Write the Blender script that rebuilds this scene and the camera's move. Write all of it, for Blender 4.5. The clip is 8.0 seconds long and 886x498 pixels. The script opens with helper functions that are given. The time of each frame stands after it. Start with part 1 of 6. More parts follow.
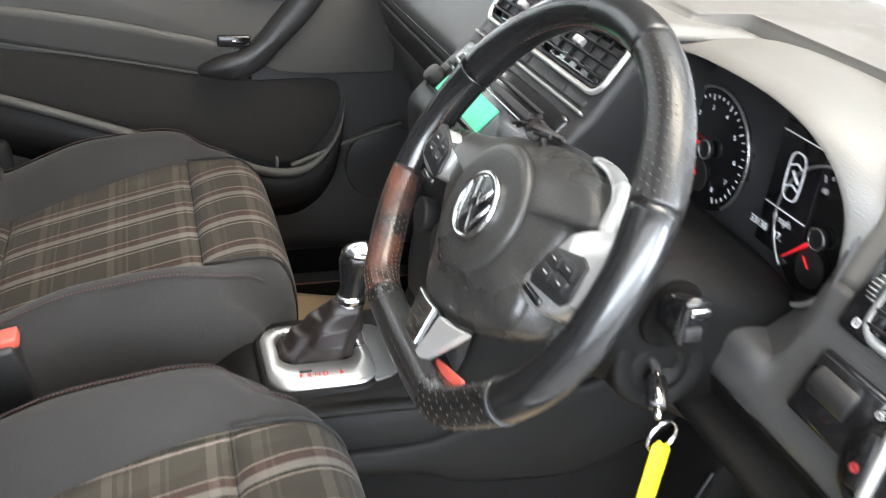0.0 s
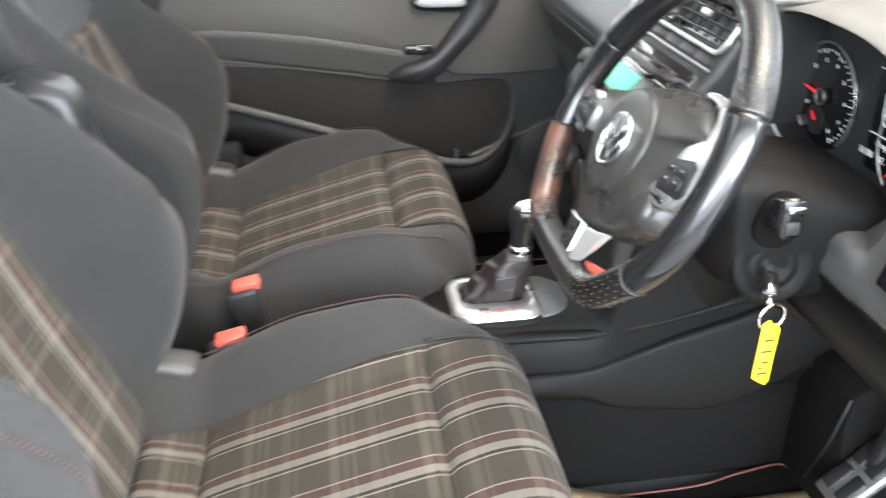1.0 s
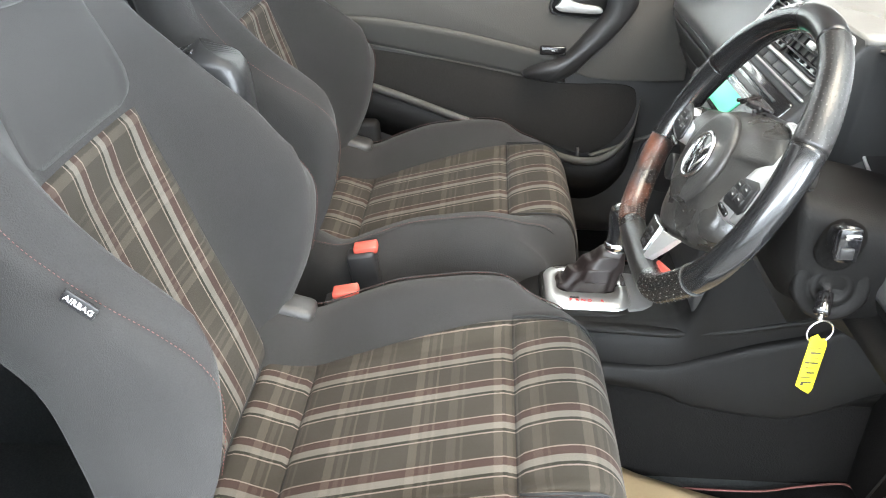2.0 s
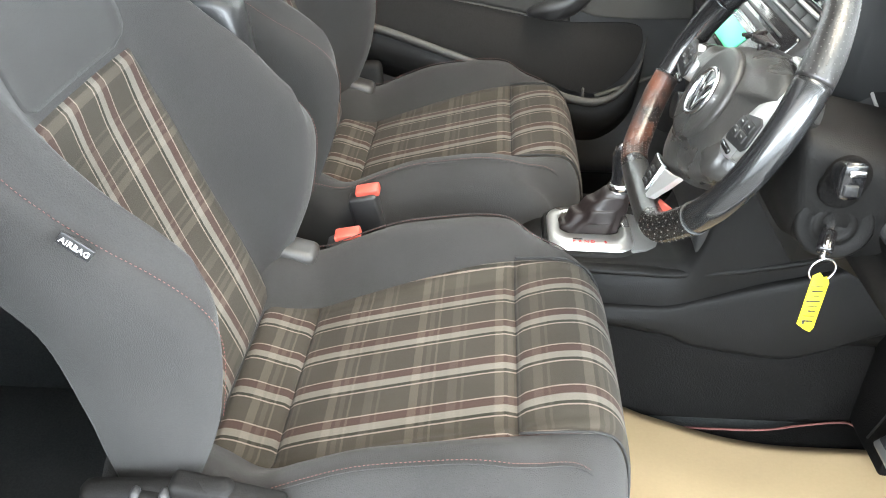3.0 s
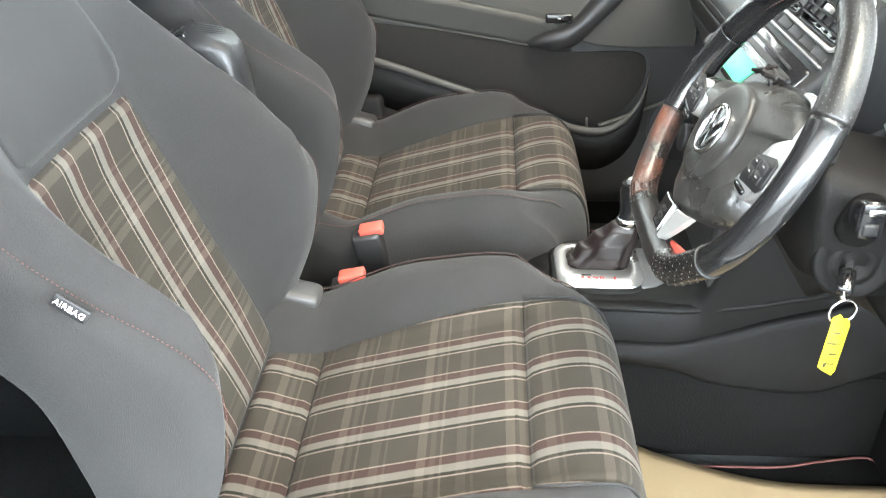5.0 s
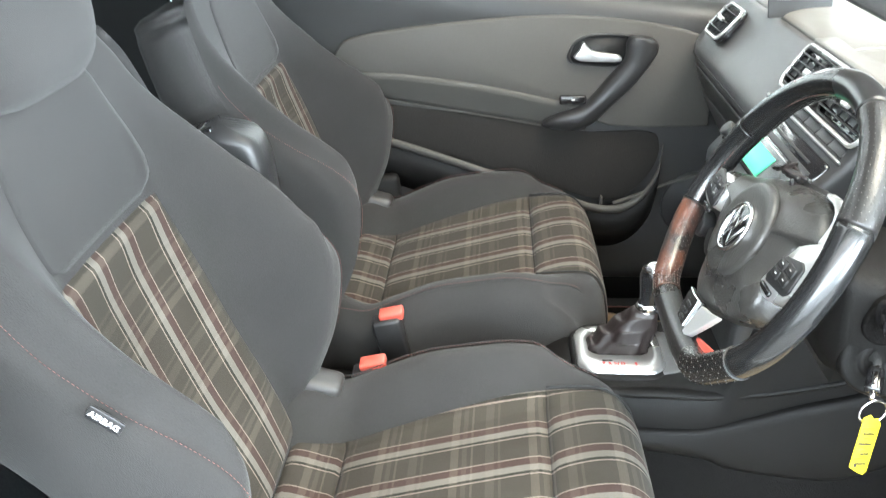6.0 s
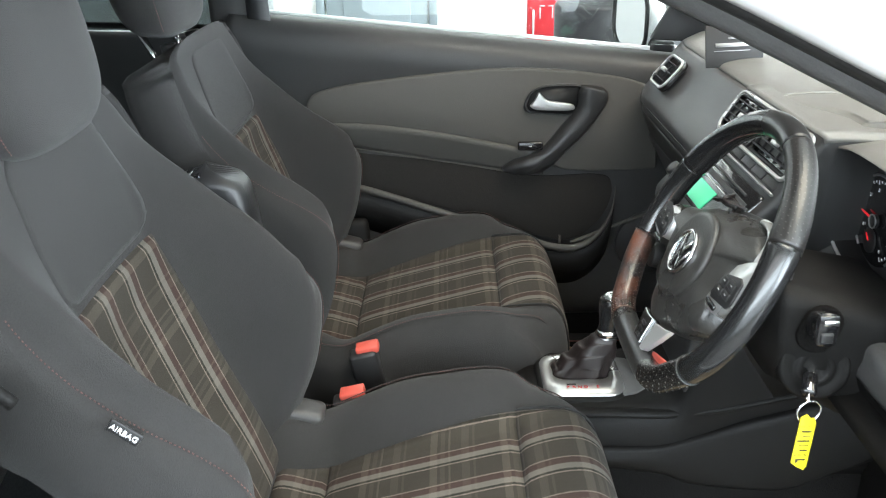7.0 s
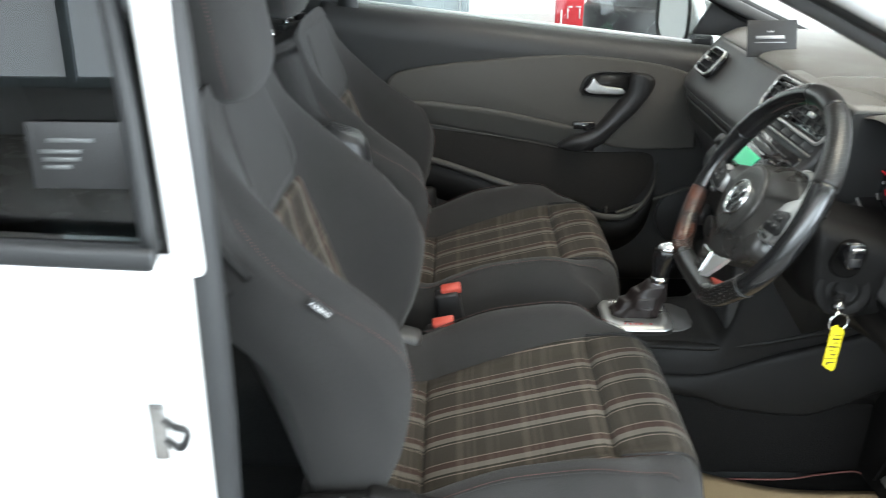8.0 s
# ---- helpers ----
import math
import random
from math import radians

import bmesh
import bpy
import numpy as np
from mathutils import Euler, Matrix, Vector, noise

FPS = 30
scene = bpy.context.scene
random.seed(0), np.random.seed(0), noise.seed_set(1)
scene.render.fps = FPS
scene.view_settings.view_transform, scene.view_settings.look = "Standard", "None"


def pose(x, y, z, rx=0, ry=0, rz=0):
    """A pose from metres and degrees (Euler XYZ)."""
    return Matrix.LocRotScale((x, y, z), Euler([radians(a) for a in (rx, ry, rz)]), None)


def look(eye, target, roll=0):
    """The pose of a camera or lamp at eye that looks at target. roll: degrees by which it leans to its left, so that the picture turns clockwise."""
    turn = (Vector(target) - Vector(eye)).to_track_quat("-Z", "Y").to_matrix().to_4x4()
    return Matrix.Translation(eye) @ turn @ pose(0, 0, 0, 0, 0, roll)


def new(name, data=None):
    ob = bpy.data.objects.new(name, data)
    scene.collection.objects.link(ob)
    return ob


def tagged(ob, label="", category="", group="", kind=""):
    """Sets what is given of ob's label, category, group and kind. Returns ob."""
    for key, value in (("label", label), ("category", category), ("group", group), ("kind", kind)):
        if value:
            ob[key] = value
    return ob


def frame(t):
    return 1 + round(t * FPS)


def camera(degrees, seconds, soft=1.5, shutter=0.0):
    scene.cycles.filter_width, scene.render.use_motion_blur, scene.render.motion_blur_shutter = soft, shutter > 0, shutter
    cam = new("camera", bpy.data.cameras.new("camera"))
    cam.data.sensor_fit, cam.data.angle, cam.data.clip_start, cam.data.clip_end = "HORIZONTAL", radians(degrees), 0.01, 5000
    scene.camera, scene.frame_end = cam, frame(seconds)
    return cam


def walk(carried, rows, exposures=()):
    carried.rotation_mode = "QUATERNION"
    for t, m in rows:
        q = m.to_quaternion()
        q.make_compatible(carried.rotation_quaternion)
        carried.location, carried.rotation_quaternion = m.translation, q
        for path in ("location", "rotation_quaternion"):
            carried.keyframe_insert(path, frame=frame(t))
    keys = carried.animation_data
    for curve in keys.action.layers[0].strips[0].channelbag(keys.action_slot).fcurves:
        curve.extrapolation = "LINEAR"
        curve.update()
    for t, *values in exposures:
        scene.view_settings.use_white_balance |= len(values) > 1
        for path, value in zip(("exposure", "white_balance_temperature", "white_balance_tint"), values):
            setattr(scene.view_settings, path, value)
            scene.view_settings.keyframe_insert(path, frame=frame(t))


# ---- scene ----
cam = camera(53.0, 8.0, soft=1.0, shutter=0.4)
EXPOSURES = [(0.0, -0.10, 6740, 16), (0.5, -0.06, 6740, 16), (1.0, 0.25, 6740, 16), (2.3, 0.2, 6780, 13), (2.6, 0.22, 6780, 13), (3.0, 0.36, 6780, 12), (3.5, 0.45, 6780, 11), (4.7, 0.50, 6780, 11), (5.8, 0.52, 6650, 11), (6.0, 0.38, 6580, 10), (6.2, 0.06, 6630, 10), (6.5, -0.30, 6630, 10), (7.0, -0.62, 6660, 10), (7.5, -0.72, 6680, 10), (8.0, -1.08, 6690, 10)]
PATH = [
    (0, (-0.239, -0.857, 1.239), (0.369, 0.801, 0.3), 5.5),
    (0.2, (-0.238, -0.913, 1.233), (0.361, 0.757, 0.31), 5.5),
    (0.5, (-0.226, -0.963, 1.234), (0.301, 0.725, 0.3), -0.2),
    (0.8, (-0.257, -1.006, 1.234), (0.11, 0.731, 0.313), -2.2),
    (1, (-0.276, -1.068, 1.244), (-0.049, 0.707, 0.35), -1.4),
    (1.2, (-0.277, -1.12, 1.267), (-0.207, 0.665, 0.368), -0.3),
    (2.3, (-0.234, -1.185, 1.291), (-0.312, 0.584, 0.352), 1.45),
    (2.5, (-0.234, -1.185, 1.285), (-0.318, 0.562, 0.307), 1.4),
    (3, (-0.232, -1.18, 1.283), (-0.317, 0.539, 0.258), 0.72),
    (3.5, (-0.229, -1.181, 1.284), (-0.318, 0.541, 0.262), -0.52),
    (4, (-0.234, -1.182, 1.285), (-0.322, 0.543, 0.267), -0.95),
    (4.5, (-0.234, -1.169, 1.289), (-0.326, 0.557, 0.276), -0.51),
    (5.8, (-0.250, -1.123, 1.314), (-0.359, 0.665, 0.418), -0.9),
    (6, (-0.257, -1.134, 1.332), (-0.368, 0.669, 0.465), -1.07),
    (6.2, (-0.268, -1.153, 1.335), (-0.374, 0.673, 0.526), -1.4),
    (6.5, (-0.273, -1.177, 1.345), (-0.368, 0.672, 0.58), -1.59),
    (6.8, (-0.278, -1.200, 1.349), (-0.336, 0.649, 0.588), -1.5),
    (7, (-0.277, -1.23, 1.348), (-0.289, 0.623, 0.587), -1.03),
    (7.2, (-0.279, -1.268, 1.352), (-0.290, 0.583, 0.593), -1.0),
    (7.5, (-0.283, -1.353, 1.359), (-0.296, 0.498, 0.595), -0.43),
    (7.8, (-0.336, -1.438, 1.369), (-0.351, 0.405, 0.596), -0.1),
    (8, (-0.411, -1.485, 1.359), (-0.431, 0.367, 0.602), 0.38),
]
walk(cam, [(t, look(eye, target, roll)) for t, eye, target, roll in PATH], EXPOSURES)

# ---- light ----
world = bpy.data.worlds.new("sky")
scene.world = world
world.use_nodes = True
sky = world.node_tree.nodes.new("ShaderNodeTexSky")
sky.sky_type, sky.sun_disc = "NISHITA", False
sky.sun_elevation, sky.sun_rotation = radians(35), radians(200)
world.node_tree.links.new(sky.outputs[0], world.node_tree.nodes["Background"].inputs[0])
world.node_tree.nodes["Background"].inputs[1].default_value = 0.1
scene.view_settings.exposure = 0.0


def area(name, eye, target, w, h, watts, colour):
    data = bpy.data.lights.new(name, "AREA")
    data.shape, data.size, data.size_y, data.energy, data.color = "RECTANGLE", w, h, watts, colour
    ob = new(name, data)
    ob.matrix_world = look(eye, target)
    return ob


# daylight in the glazed fronts of the showroom, and runs of ceiling lights
area("window_light_front", (3.3, -3.9, 1.75), (-0.4, -0.4, 0.9), 5.0, 2.4, 930, (0.78, 0.90, 1.0))
area("window_light_side", (-1.3, -4.4, 2.75), (-1.0, 0, 0.9), 5.0, 1.8, 560, (0.79, 0.905, 1.0))
area("ceiling_light_run", (1.2, 3.0, 3.1), (1.2, 3.2, 0), 7.0, 0.9, 180, (1.0, 0.98, 0.95))
# unseen lamp added low ahead of the car for glare on the dash
area("window_light_east", (6.7, 0.2, 1.30), (0.0, 0.0, 1.15), 6.0, 1.5, 2450, (0.78, 0.90, 1.0))
area("ceiling_light_middle", (0.75, -0.6, 3.1), (0.6, -0.4, 0), 1.2, 1.6, 115, (1.0, 0.88, 0.74))
area("ceiling_light_aisle", (-0.5, -2.3, 3.1), (-0.5, -2.0, 0), 5.0, 0.9, 45, (1.0, 0.96, 0.90))


# ---- materials ----
def material(name, colour, rough=0.6, metal=0.0, vary=0.12, grain=400.0, bump=0.1, blotch=6.0, coat=0.0, spec=0.5, rough_vary=0.08):
    """A surface with fine grain, broad mottling and slightly uneven gloss."""
    m = bpy.data.materials.new(name)
    m.use_nodes = True
    t, p = m.node_tree, m.node_tree.nodes["Principled BSDF"]
    co = t.nodes.new("ShaderNodeTexCoord").outputs["Object"]
    broad, fine = t.nodes.new("ShaderNodeTexNoise"), t.nodes.new("ShaderNodeTexNoise")
    for n, scale, detail in ((broad, blotch, 4.0), (fine, grain, 2.0)):
        n.inputs["Scale"].default_value, n.inputs["Detail"].default_value = scale, detail
        t.links.new(co, n.inputs["Vector"])
    both = t.nodes.new("ShaderNodeMath")
    both.operation = "ADD"
    t.links.new(broad.outputs["Fac"], both.inputs[0])
    t.links.new(fine.outputs["Fac"], both.inputs[1])
    span = t.nodes.new("ShaderNodeMapRange")
    span.inputs["From Min"].default_value, span.inputs["From Max"].default_value = 0.6, 1.4
    span.inputs["To Min"].default_value, span.inputs["To Max"].default_value = 1 - vary, 1 + vary
    t.links.new(both.outputs[0], span.inputs["Value"])
    mul = t.nodes.new("ShaderNodeMix")
    mul.data_type, mul.blend_type = "RGBA", "MULTIPLY"
    mul.inputs["Factor"].default_value = 1.0
    mul.inputs["A"].default_value = (*colour, 1)
    t.links.new(span.outputs[0], mul.inputs["B"])
    t.links.new(mul.outputs["Result"], p.inputs["Base Color"])
    gloss = t.nodes.new("ShaderNodeMapRange")
    gloss.inputs["From Min"].default_value, gloss.inputs["From Max"].default_value = 0.3, 0.7
    gloss.inputs["To Min"].default_value, gloss.inputs["To Max"].default_value = max(rough - rough_vary, 0.02), min(rough + rough_vary, 1)
    t.links.new(broad.outputs["Fac"], gloss.inputs["Value"])
    t.links.new(gloss.outputs[0], p.inputs["Roughness"])
    p.inputs["Metallic"].default_value = metal
    p.inputs["Coat Weight"].default_value = coat
    p.inputs["Coat Roughness"].default_value = 0.08
    p.inputs["Specular IOR Level"].default_value = spec
    if bump:
        b = t.nodes.new("ShaderNodeBump")
        b.inputs["Strength"].default_value, b.inputs["Distance"].default_value = bump, 0.001
        t.links.new(fine.outputs["Fac"], b.inputs["Height"])
        t.links.new(b.outputs[0], p.inputs["Normal"])
    return m


def glowing(name, colour, strength):
    m = bpy.data.materials.new(name)
    m.use_nodes = True
    p = m.node_tree.nodes["Principled BSDF"]
    p.inputs["Base Color"].default_value = (*colour, 1)
    p.inputs["Roughness"].default_value = 0.35
    p.inputs["Emission Color"].default_value = (*colour, 1)
    p.inputs["Emission Strength"].default_value = strength
    return m


def glass(name, colour, rough=0.0, index=1.5):
    """Thin pane: mostly clear, with a mirror-like sheen."""
    m = bpy.data.materials.new(name)
    m.use_nodes = True
    t = m.node_tree
    t.nodes.remove(t.nodes["Principled BSDF"])
    clear, shine, mix, fr = (t.nodes.new(k) for k in ("ShaderNodeBsdfTransparent", "ShaderNodeBsdfGlossy", "ShaderNodeMixShader", "ShaderNodeFresnel"))
    clear.inputs["Color"].default_value = (*colour, 1)
    shine.inputs["Roughness"].default_value = rough
    fr.inputs["IOR"].default_value = index
    t.links.new(fr.outputs[0], mix.inputs[0])
    t.links.new(clear.outputs[0], mix.inputs[1])
    t.links.new(shine.outputs[0], mix.inputs[2])
    t.links.new(mix.outputs[0], t.nodes["Material Output"].inputs[0])
    return m


def tartan(name):
    """Woven check: bands across the seat every 71 mm, faint lines along it; the UVs are metres."""
    m = bpy.data.materials.new(name)
    m.use_nodes = True
    t, p = m.node_tree, m.node_tree.nodes["Principled BSDF"]
    uv = t.nodes.new("ShaderNodeUVMap")
    uv.uv_map = "metres"
    sep = t.nodes.new("ShaderNodeSeparateXYZ")
    fuzz, off, wander = (t.nodes.new(k) for k in ("ShaderNodeTexNoise", "ShaderNodeVectorMath", "ShaderNodeVectorMath"))
    fuzz.inputs["Scale"].default_value, fuzz.inputs["Detail"].default_value = 700.0, 3.0
    off.operation, wander.operation = "SUBTRACT", "MULTIPLY_ADD"
    off.inputs[1].default_value, wander.inputs[1].default_value = (0.5, 0.5, 0.5), (0.0028, 0.0028, 0.0)
    t.links.new(uv.outputs[0], fuzz.inputs["Vector"])
    t.links.new(fuzz.outputs["Color"], off.inputs[0])
    t.links.new(off.outputs[0], wander.inputs[0])
    t.links.new(uv.outputs[0], wander.inputs[2])
    t.links.new(wander.outputs[0], sep.inputs[0])

    def bands(out, period, stops):
        div = t.nodes.new("ShaderNodeMath")
        div.operation = "DIVIDE"
        div.inputs[1].default_value = period
        t.links.new(out, div.inputs[0])
        fr = t.nodes.new("ShaderNodeMath")
        fr.operation = "FRACT"
        t.links.new(div.outputs[0], fr.inputs[0])
        ramp = t.nodes.new("ShaderNodeValToRGB")
        ramp.color_ramp.interpolation = "CONSTANT"
        e = ramp.color_ramp.elements
        e[0].position, e[0].color = 0.0, (*stops[0][1], 1)
        e.remove(e[1])
        for pos, col in stops[1:]:
            e.new(pos).color = (*col, 1)
        t.links.new(fr.outputs[0], ramp.inputs[0])
        return ramp

    base, pale, red, dark, mid = (0.034, 0.0298, 0.0238), (0.104, 0.096, 0.083), (0.042, 0.0265, 0.0225), (0.021, 0.020, 0.016), (0.140, 0.114, 0.098)
    across = bands(sep.outputs[0], 0.071, [(0.0, base), (0.275, mid), (0.305, dark), (0.375, pale), (0.53, red), (0.70, mid), (0.73, base)])
    g0, g1, g2 = (0.0, 0.0, 0.0), (0.060, 0.060, 0.060), (0.030, 0.030, 0.030)
    along = bands(sep.outputs[1], 0.098, [(0.0, g0), (0.10, g1), (0.20, g0), (0.25, g2), (0.31, g0), (0.36, g1), (0.39, g0), (0.55, g2), (0.66, g0), (0.71, g2), (0.74, g0)])
    mix = t.nodes.new("ShaderNodeMix")
    mix.data_type = "RGBA"
    mix.inputs["B"].default_value = (0.38, 0.32, 0.25, 1)
    t.links.new(along.outputs["Color"], mix.inputs["Factor"])
    t.links.new(across.outputs["Color"], mix.inputs["A"])
    weave = t.nodes.new("ShaderNodeTexNoise")
    weave.inputs["Scale"].default_value, weave.inputs["Detail"].default_value = 900.0, 2.0
    t.links.new(uv.outputs[0], weave.inputs["Vector"])
    wear = t.nodes.new("ShaderNodeTexNoise")
    wear.inputs["Scale"].default_value = 9.0
    t.links.new(uv.outputs[0], wear.inputs["Vector"])
    add = t.nodes.new("ShaderNodeMath")
    add.operation = "ADD"
    t.links.new(weave.outputs["Fac"], add.inputs[0])
    t.links.new(wear.outputs["Fac"], add.inputs[1])
    span = t.nodes.new("ShaderNodeMapRange")
    span.inputs["From Min"].default_value, span.inputs["From Max"].default_value = 0.6, 1.4
    span.inputs["To Min"].default_value, span.inputs["To Max"].default_value = 0.75, 1.25
    t.links.new(add.outputs[0], span.inputs["Value"])
    mul = t.nodes.new("ShaderNodeMix")
    mul.data_type, mul.blend_type = "RGBA", "MULTIPLY"
    mul.inputs["Factor"].default_value = 1.0
    t.links.new(mix.outputs["Result"], mul.inputs["A"])
    t.links.new(span.outputs[0], mul.inputs["B"])
    t.links.new(mul.outputs["Result"], p.inputs["Base Color"])
    p.inputs["Roughness"].default_value = 0.92
    p.inputs["Sheen Weight"].default_value = 0.03
    p.inputs["Specular IOR Level"].default_value = 0.1
    b = t.nodes.new("ShaderNodeBump")
    b.inputs["Strength"].default_value, b.inputs["Distance"].default_value = 0.35, 0.0008
    t.links.new(weave.outputs["Fac"], b.inputs["Height"])
    t.links.new(b.outputs[0], p.inputs["Normal"])
    return m


CHECK = tartan("tartan cloth")
CLOTH = material("charcoal seat cloth", (0.0255, 0.0246, 0.0238), 0.9, grain=800, bump=0.5, vary=0.26, blotch=9.0, spec=0.15)
CLOTH.node_tree.nodes["Principled BSDF"].inputs["Sheen Weight"].default_value = 0.08
RED = material("red thread", (0.13, 0.042, 0.034), 0.7, grain=900)
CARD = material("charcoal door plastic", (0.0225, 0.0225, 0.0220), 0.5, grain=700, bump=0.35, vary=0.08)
ARM = material("black armrest leatherette", (0.017, 0.017, 0.0175), 0.36, grain=500, bump=0.25, vary=0.1)
VENT = material("black vent plastic", (0.011, 0.011, 0.0112), 0.4, grain=600, bump=0.1, spec=0.35)
HIDE = material("soft creased leather", (0.011, 0.0070, 0.0064), 0.45, grain=500, bump=0.3)
STACK = material("dark stack plastic", (0.021, 0.0212, 0.0215), 0.46, grain=700, bump=0.3, vary=0.08, spec=0.4)
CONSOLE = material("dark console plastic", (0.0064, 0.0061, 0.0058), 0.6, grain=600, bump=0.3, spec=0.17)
HINGE = material("grey hinge plastic", (0.034, 0.033, 0.032), 0.45, grain=300, bump=0.1)
SEAM = material("shadowed seam cloth", (0.015, 0.0148, 0.0145), 0.95, grain=900, bump=0.1)
# dash plastic made paler, standing in for glare through the windscreen
GLARE_PAD = material("dash plastic lightened for glare", (0.145, 0.140, 0.129), 0.37, grain=800, bump=0.4, vary=0.08)
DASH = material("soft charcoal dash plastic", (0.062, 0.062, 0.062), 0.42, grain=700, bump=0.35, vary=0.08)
HARD = material("hard black plastic", (0.017, 0.017, 0.0175), 0.45, grain=600, bump=0.25)
INSERT = material("grey door insert", (0.050, 0.0475, 0.042), 0.75, grain=700, bump=0.3)
GLOSS = material("piano black plastic", (0.010, 0.010, 0.011), 0.12, grain=80, bump=0.0, coat=0.5)
LEATHER = material("worn black leather", (0.012, 0.011, 0.0105), 0.30, grain=500, bump=0.25, coat=0.25)
BROWNED = material("brown-patched leather", (0.018, 0.016, 0.015), 0.3, grain=500, bump=0.25, coat=0.3)


def add_patches(m, colour, scale, low, high):
    """Noise-shaped patches of another colour over the surface."""
    t, p = m.node_tree, m.node_tree.nodes["Principled BSDF"]
    co, spot, ramp, mix = (t.nodes.new(k) for k in ("ShaderNodeTexCoord", "ShaderNodeTexNoise", "ShaderNodeMapRange", "ShaderNodeMix"))
    spot.inputs["Scale"].default_value, spot.inputs["Detail"].default_value = scale, 6.0
    ramp.inputs["From Min"].default_value, ramp.inputs["From Max"].default_value = low, high
    mix.data_type = "RGBA"
    t.links.new(co.outputs["Object"], spot.inputs["Vector"])
    t.links.new(spot.outputs["Fac"], ramp.inputs["Value"])
    t.links.new(ramp.outputs[0], mix.inputs["Factor"])
    t.links.new(p.inputs["Base Color"].links[0].from_socket, mix.inputs["A"])
    mix.inputs["B"].default_value = (*colour, 1)
    t.links.new(mix.outputs["Result"], p.inputs["Base Color"])


add_patches(BROWNED, (0.115, 0.042, 0.024), 22.0, 0.42, 0.66)
PADDED = material("grained airbag cover", (0.035, 0.0338, 0.0318), 0.30, grain=500, bump=0.4, vary=0.08, blotch=14.0)
SMOOTH = material("polished black leather", (0.011, 0.011, 0.0115), 0.24, grain=300, bump=0.06, coat=0.45)
PINS = material("leather pin holes", (0.11, 0.105, 0.10), 0.8, grain=100, bump=0.0)
SATIN = material("satin metal trim", (0.46, 0.46, 0.45), 0.30, 0.85, grain=500, bump=0.05, vary=0.06)
SILVER = material("satin silver trim", (0.56, 0.56, 0.55), 0.30, 0.6, grain=500, bump=0.05, vary=0.05)
CHROME = material("chrome", (0.75, 0.75, 0.75), 0.12, 1.0, grain=60, bump=0.0, vary=0.04)
# near-black colour puts the footwell's shade into the carpet
SHADED_CARPET = material("carpet darkened for shade", (0.0055, 0.0051, 0.0048), 0.98, grain=350, bump=0.9, vary=0.3, spec=0.1)
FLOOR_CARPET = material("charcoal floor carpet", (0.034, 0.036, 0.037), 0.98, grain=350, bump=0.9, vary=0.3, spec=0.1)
POCKET = material("brown-black pocket lining", (0.019, 0.0175, 0.016), 0.9, grain=350, bump=0.5, vary=0.2, spec=0.15)
# black lifted to stand in for the veil of glare over the instruments
FACE = material("dial face lightened for glare", (0.032, 0.032, 0.034), 0.3, grain=200, bump=0.0, vary=0.05)
PAPER = material("brown paper", (0.355, 0.255, 0.142), 0.75, grain=200, bump=0.15, vary=0.05)
WHITE = material("white car paint", (0.80, 0.80, 0.79), 0.25, grain=200, bump=0.0, vary=0.02, coat=0.6)
RUBBER = material("black rubber seal", (0.016, 0.017, 0.018), 0.6, grain=300, bump=0.15)
YELLOW = material("yellow plastic tag", (0.80, 0.66, 0.02), 0.4, grain=100, bump=0.02, vary=0.05)
INK = material("black ink", (0.02, 0.02, 0.02), 0.6)
BUCKLE_RED = material("red buckle button", (0.52, 0.085, 0.060), 0.35, grain=100, bump=0.0, vary=0.05)
SCREEN = glowing("green radio screen", (0.05, 0.42, 0.22), 0.9)
NEEDLE = glowing("lit red needle", (0.75, 0.02, 0.03), 0.8)
DIAL_INK = glowing("lit white dial marks", (0.6, 0.62, 0.65), 0.45)
LABEL_INK = material("white print", (0.7, 0.7, 0.7), 0.6)
DIM_INK = material("grey print", (0.30, 0.30, 0.30), 0.6)
REFLECTED_INK = material("dim grey reflected print", (0.11, 0.115, 0.115), 0.6)
RED_INK = material("red print", (0.5, 0.03, 0.03), 0.5)
DAYLIGHT = glowing("daylight outside", (0.86, 0.94, 1.0), 3.0)
GREEN_LAMP = glowing("green lamp", (0.1, 0.7, 0.05), 1.5)
PANE = glass("clear window glass", (0.92, 0.95, 0.94))
TINT = glass("tinted rear glass", (0.25, 0.28, 0.28), 0.0, 1.9)
WALL = material("white painted wall", (0.80, 0.80, 0.78), 0.7, grain=150, bump=0.1, vary=0.03)
# for the unseen closing walls, kept dark so they bounce less light
GREY_WALL = material("unseen wall darkened to cut bounce", (0.26, 0.26, 0.26), 0.7, grain=150, bump=0.1, vary=0.05)
GREY_DOOR = material("grey painted door", (0.24, 0.28, 0.30), 0.5, grain=100, bump=0.05, vary=0.05)
RED_PANEL = material("red display panel", (0.60, 0.03, 0.04), 0.4, grain=100, bump=0.0, vary=0.05)
TILE = material("grey-brown floor tile", (0.13, 0.120, 0.107), 0.25, grain=60, bump=0.03, vary=0.08)
TUB = material("black chair leather", (0.02, 0.02, 0.022), 0.4, grain=300, bump=0.2)
HEADLINER = material("pale grey headlining", (0.55, 0.55, 0.53), 0.9, grain=500, bump=0.2)


# ---- builders ----
def thing(name, label, category, at=(0, 0, 0), group="", kind=""):
    ob = new(name)
    ob.location = at
    return tagged(ob, label, category, group, kind)


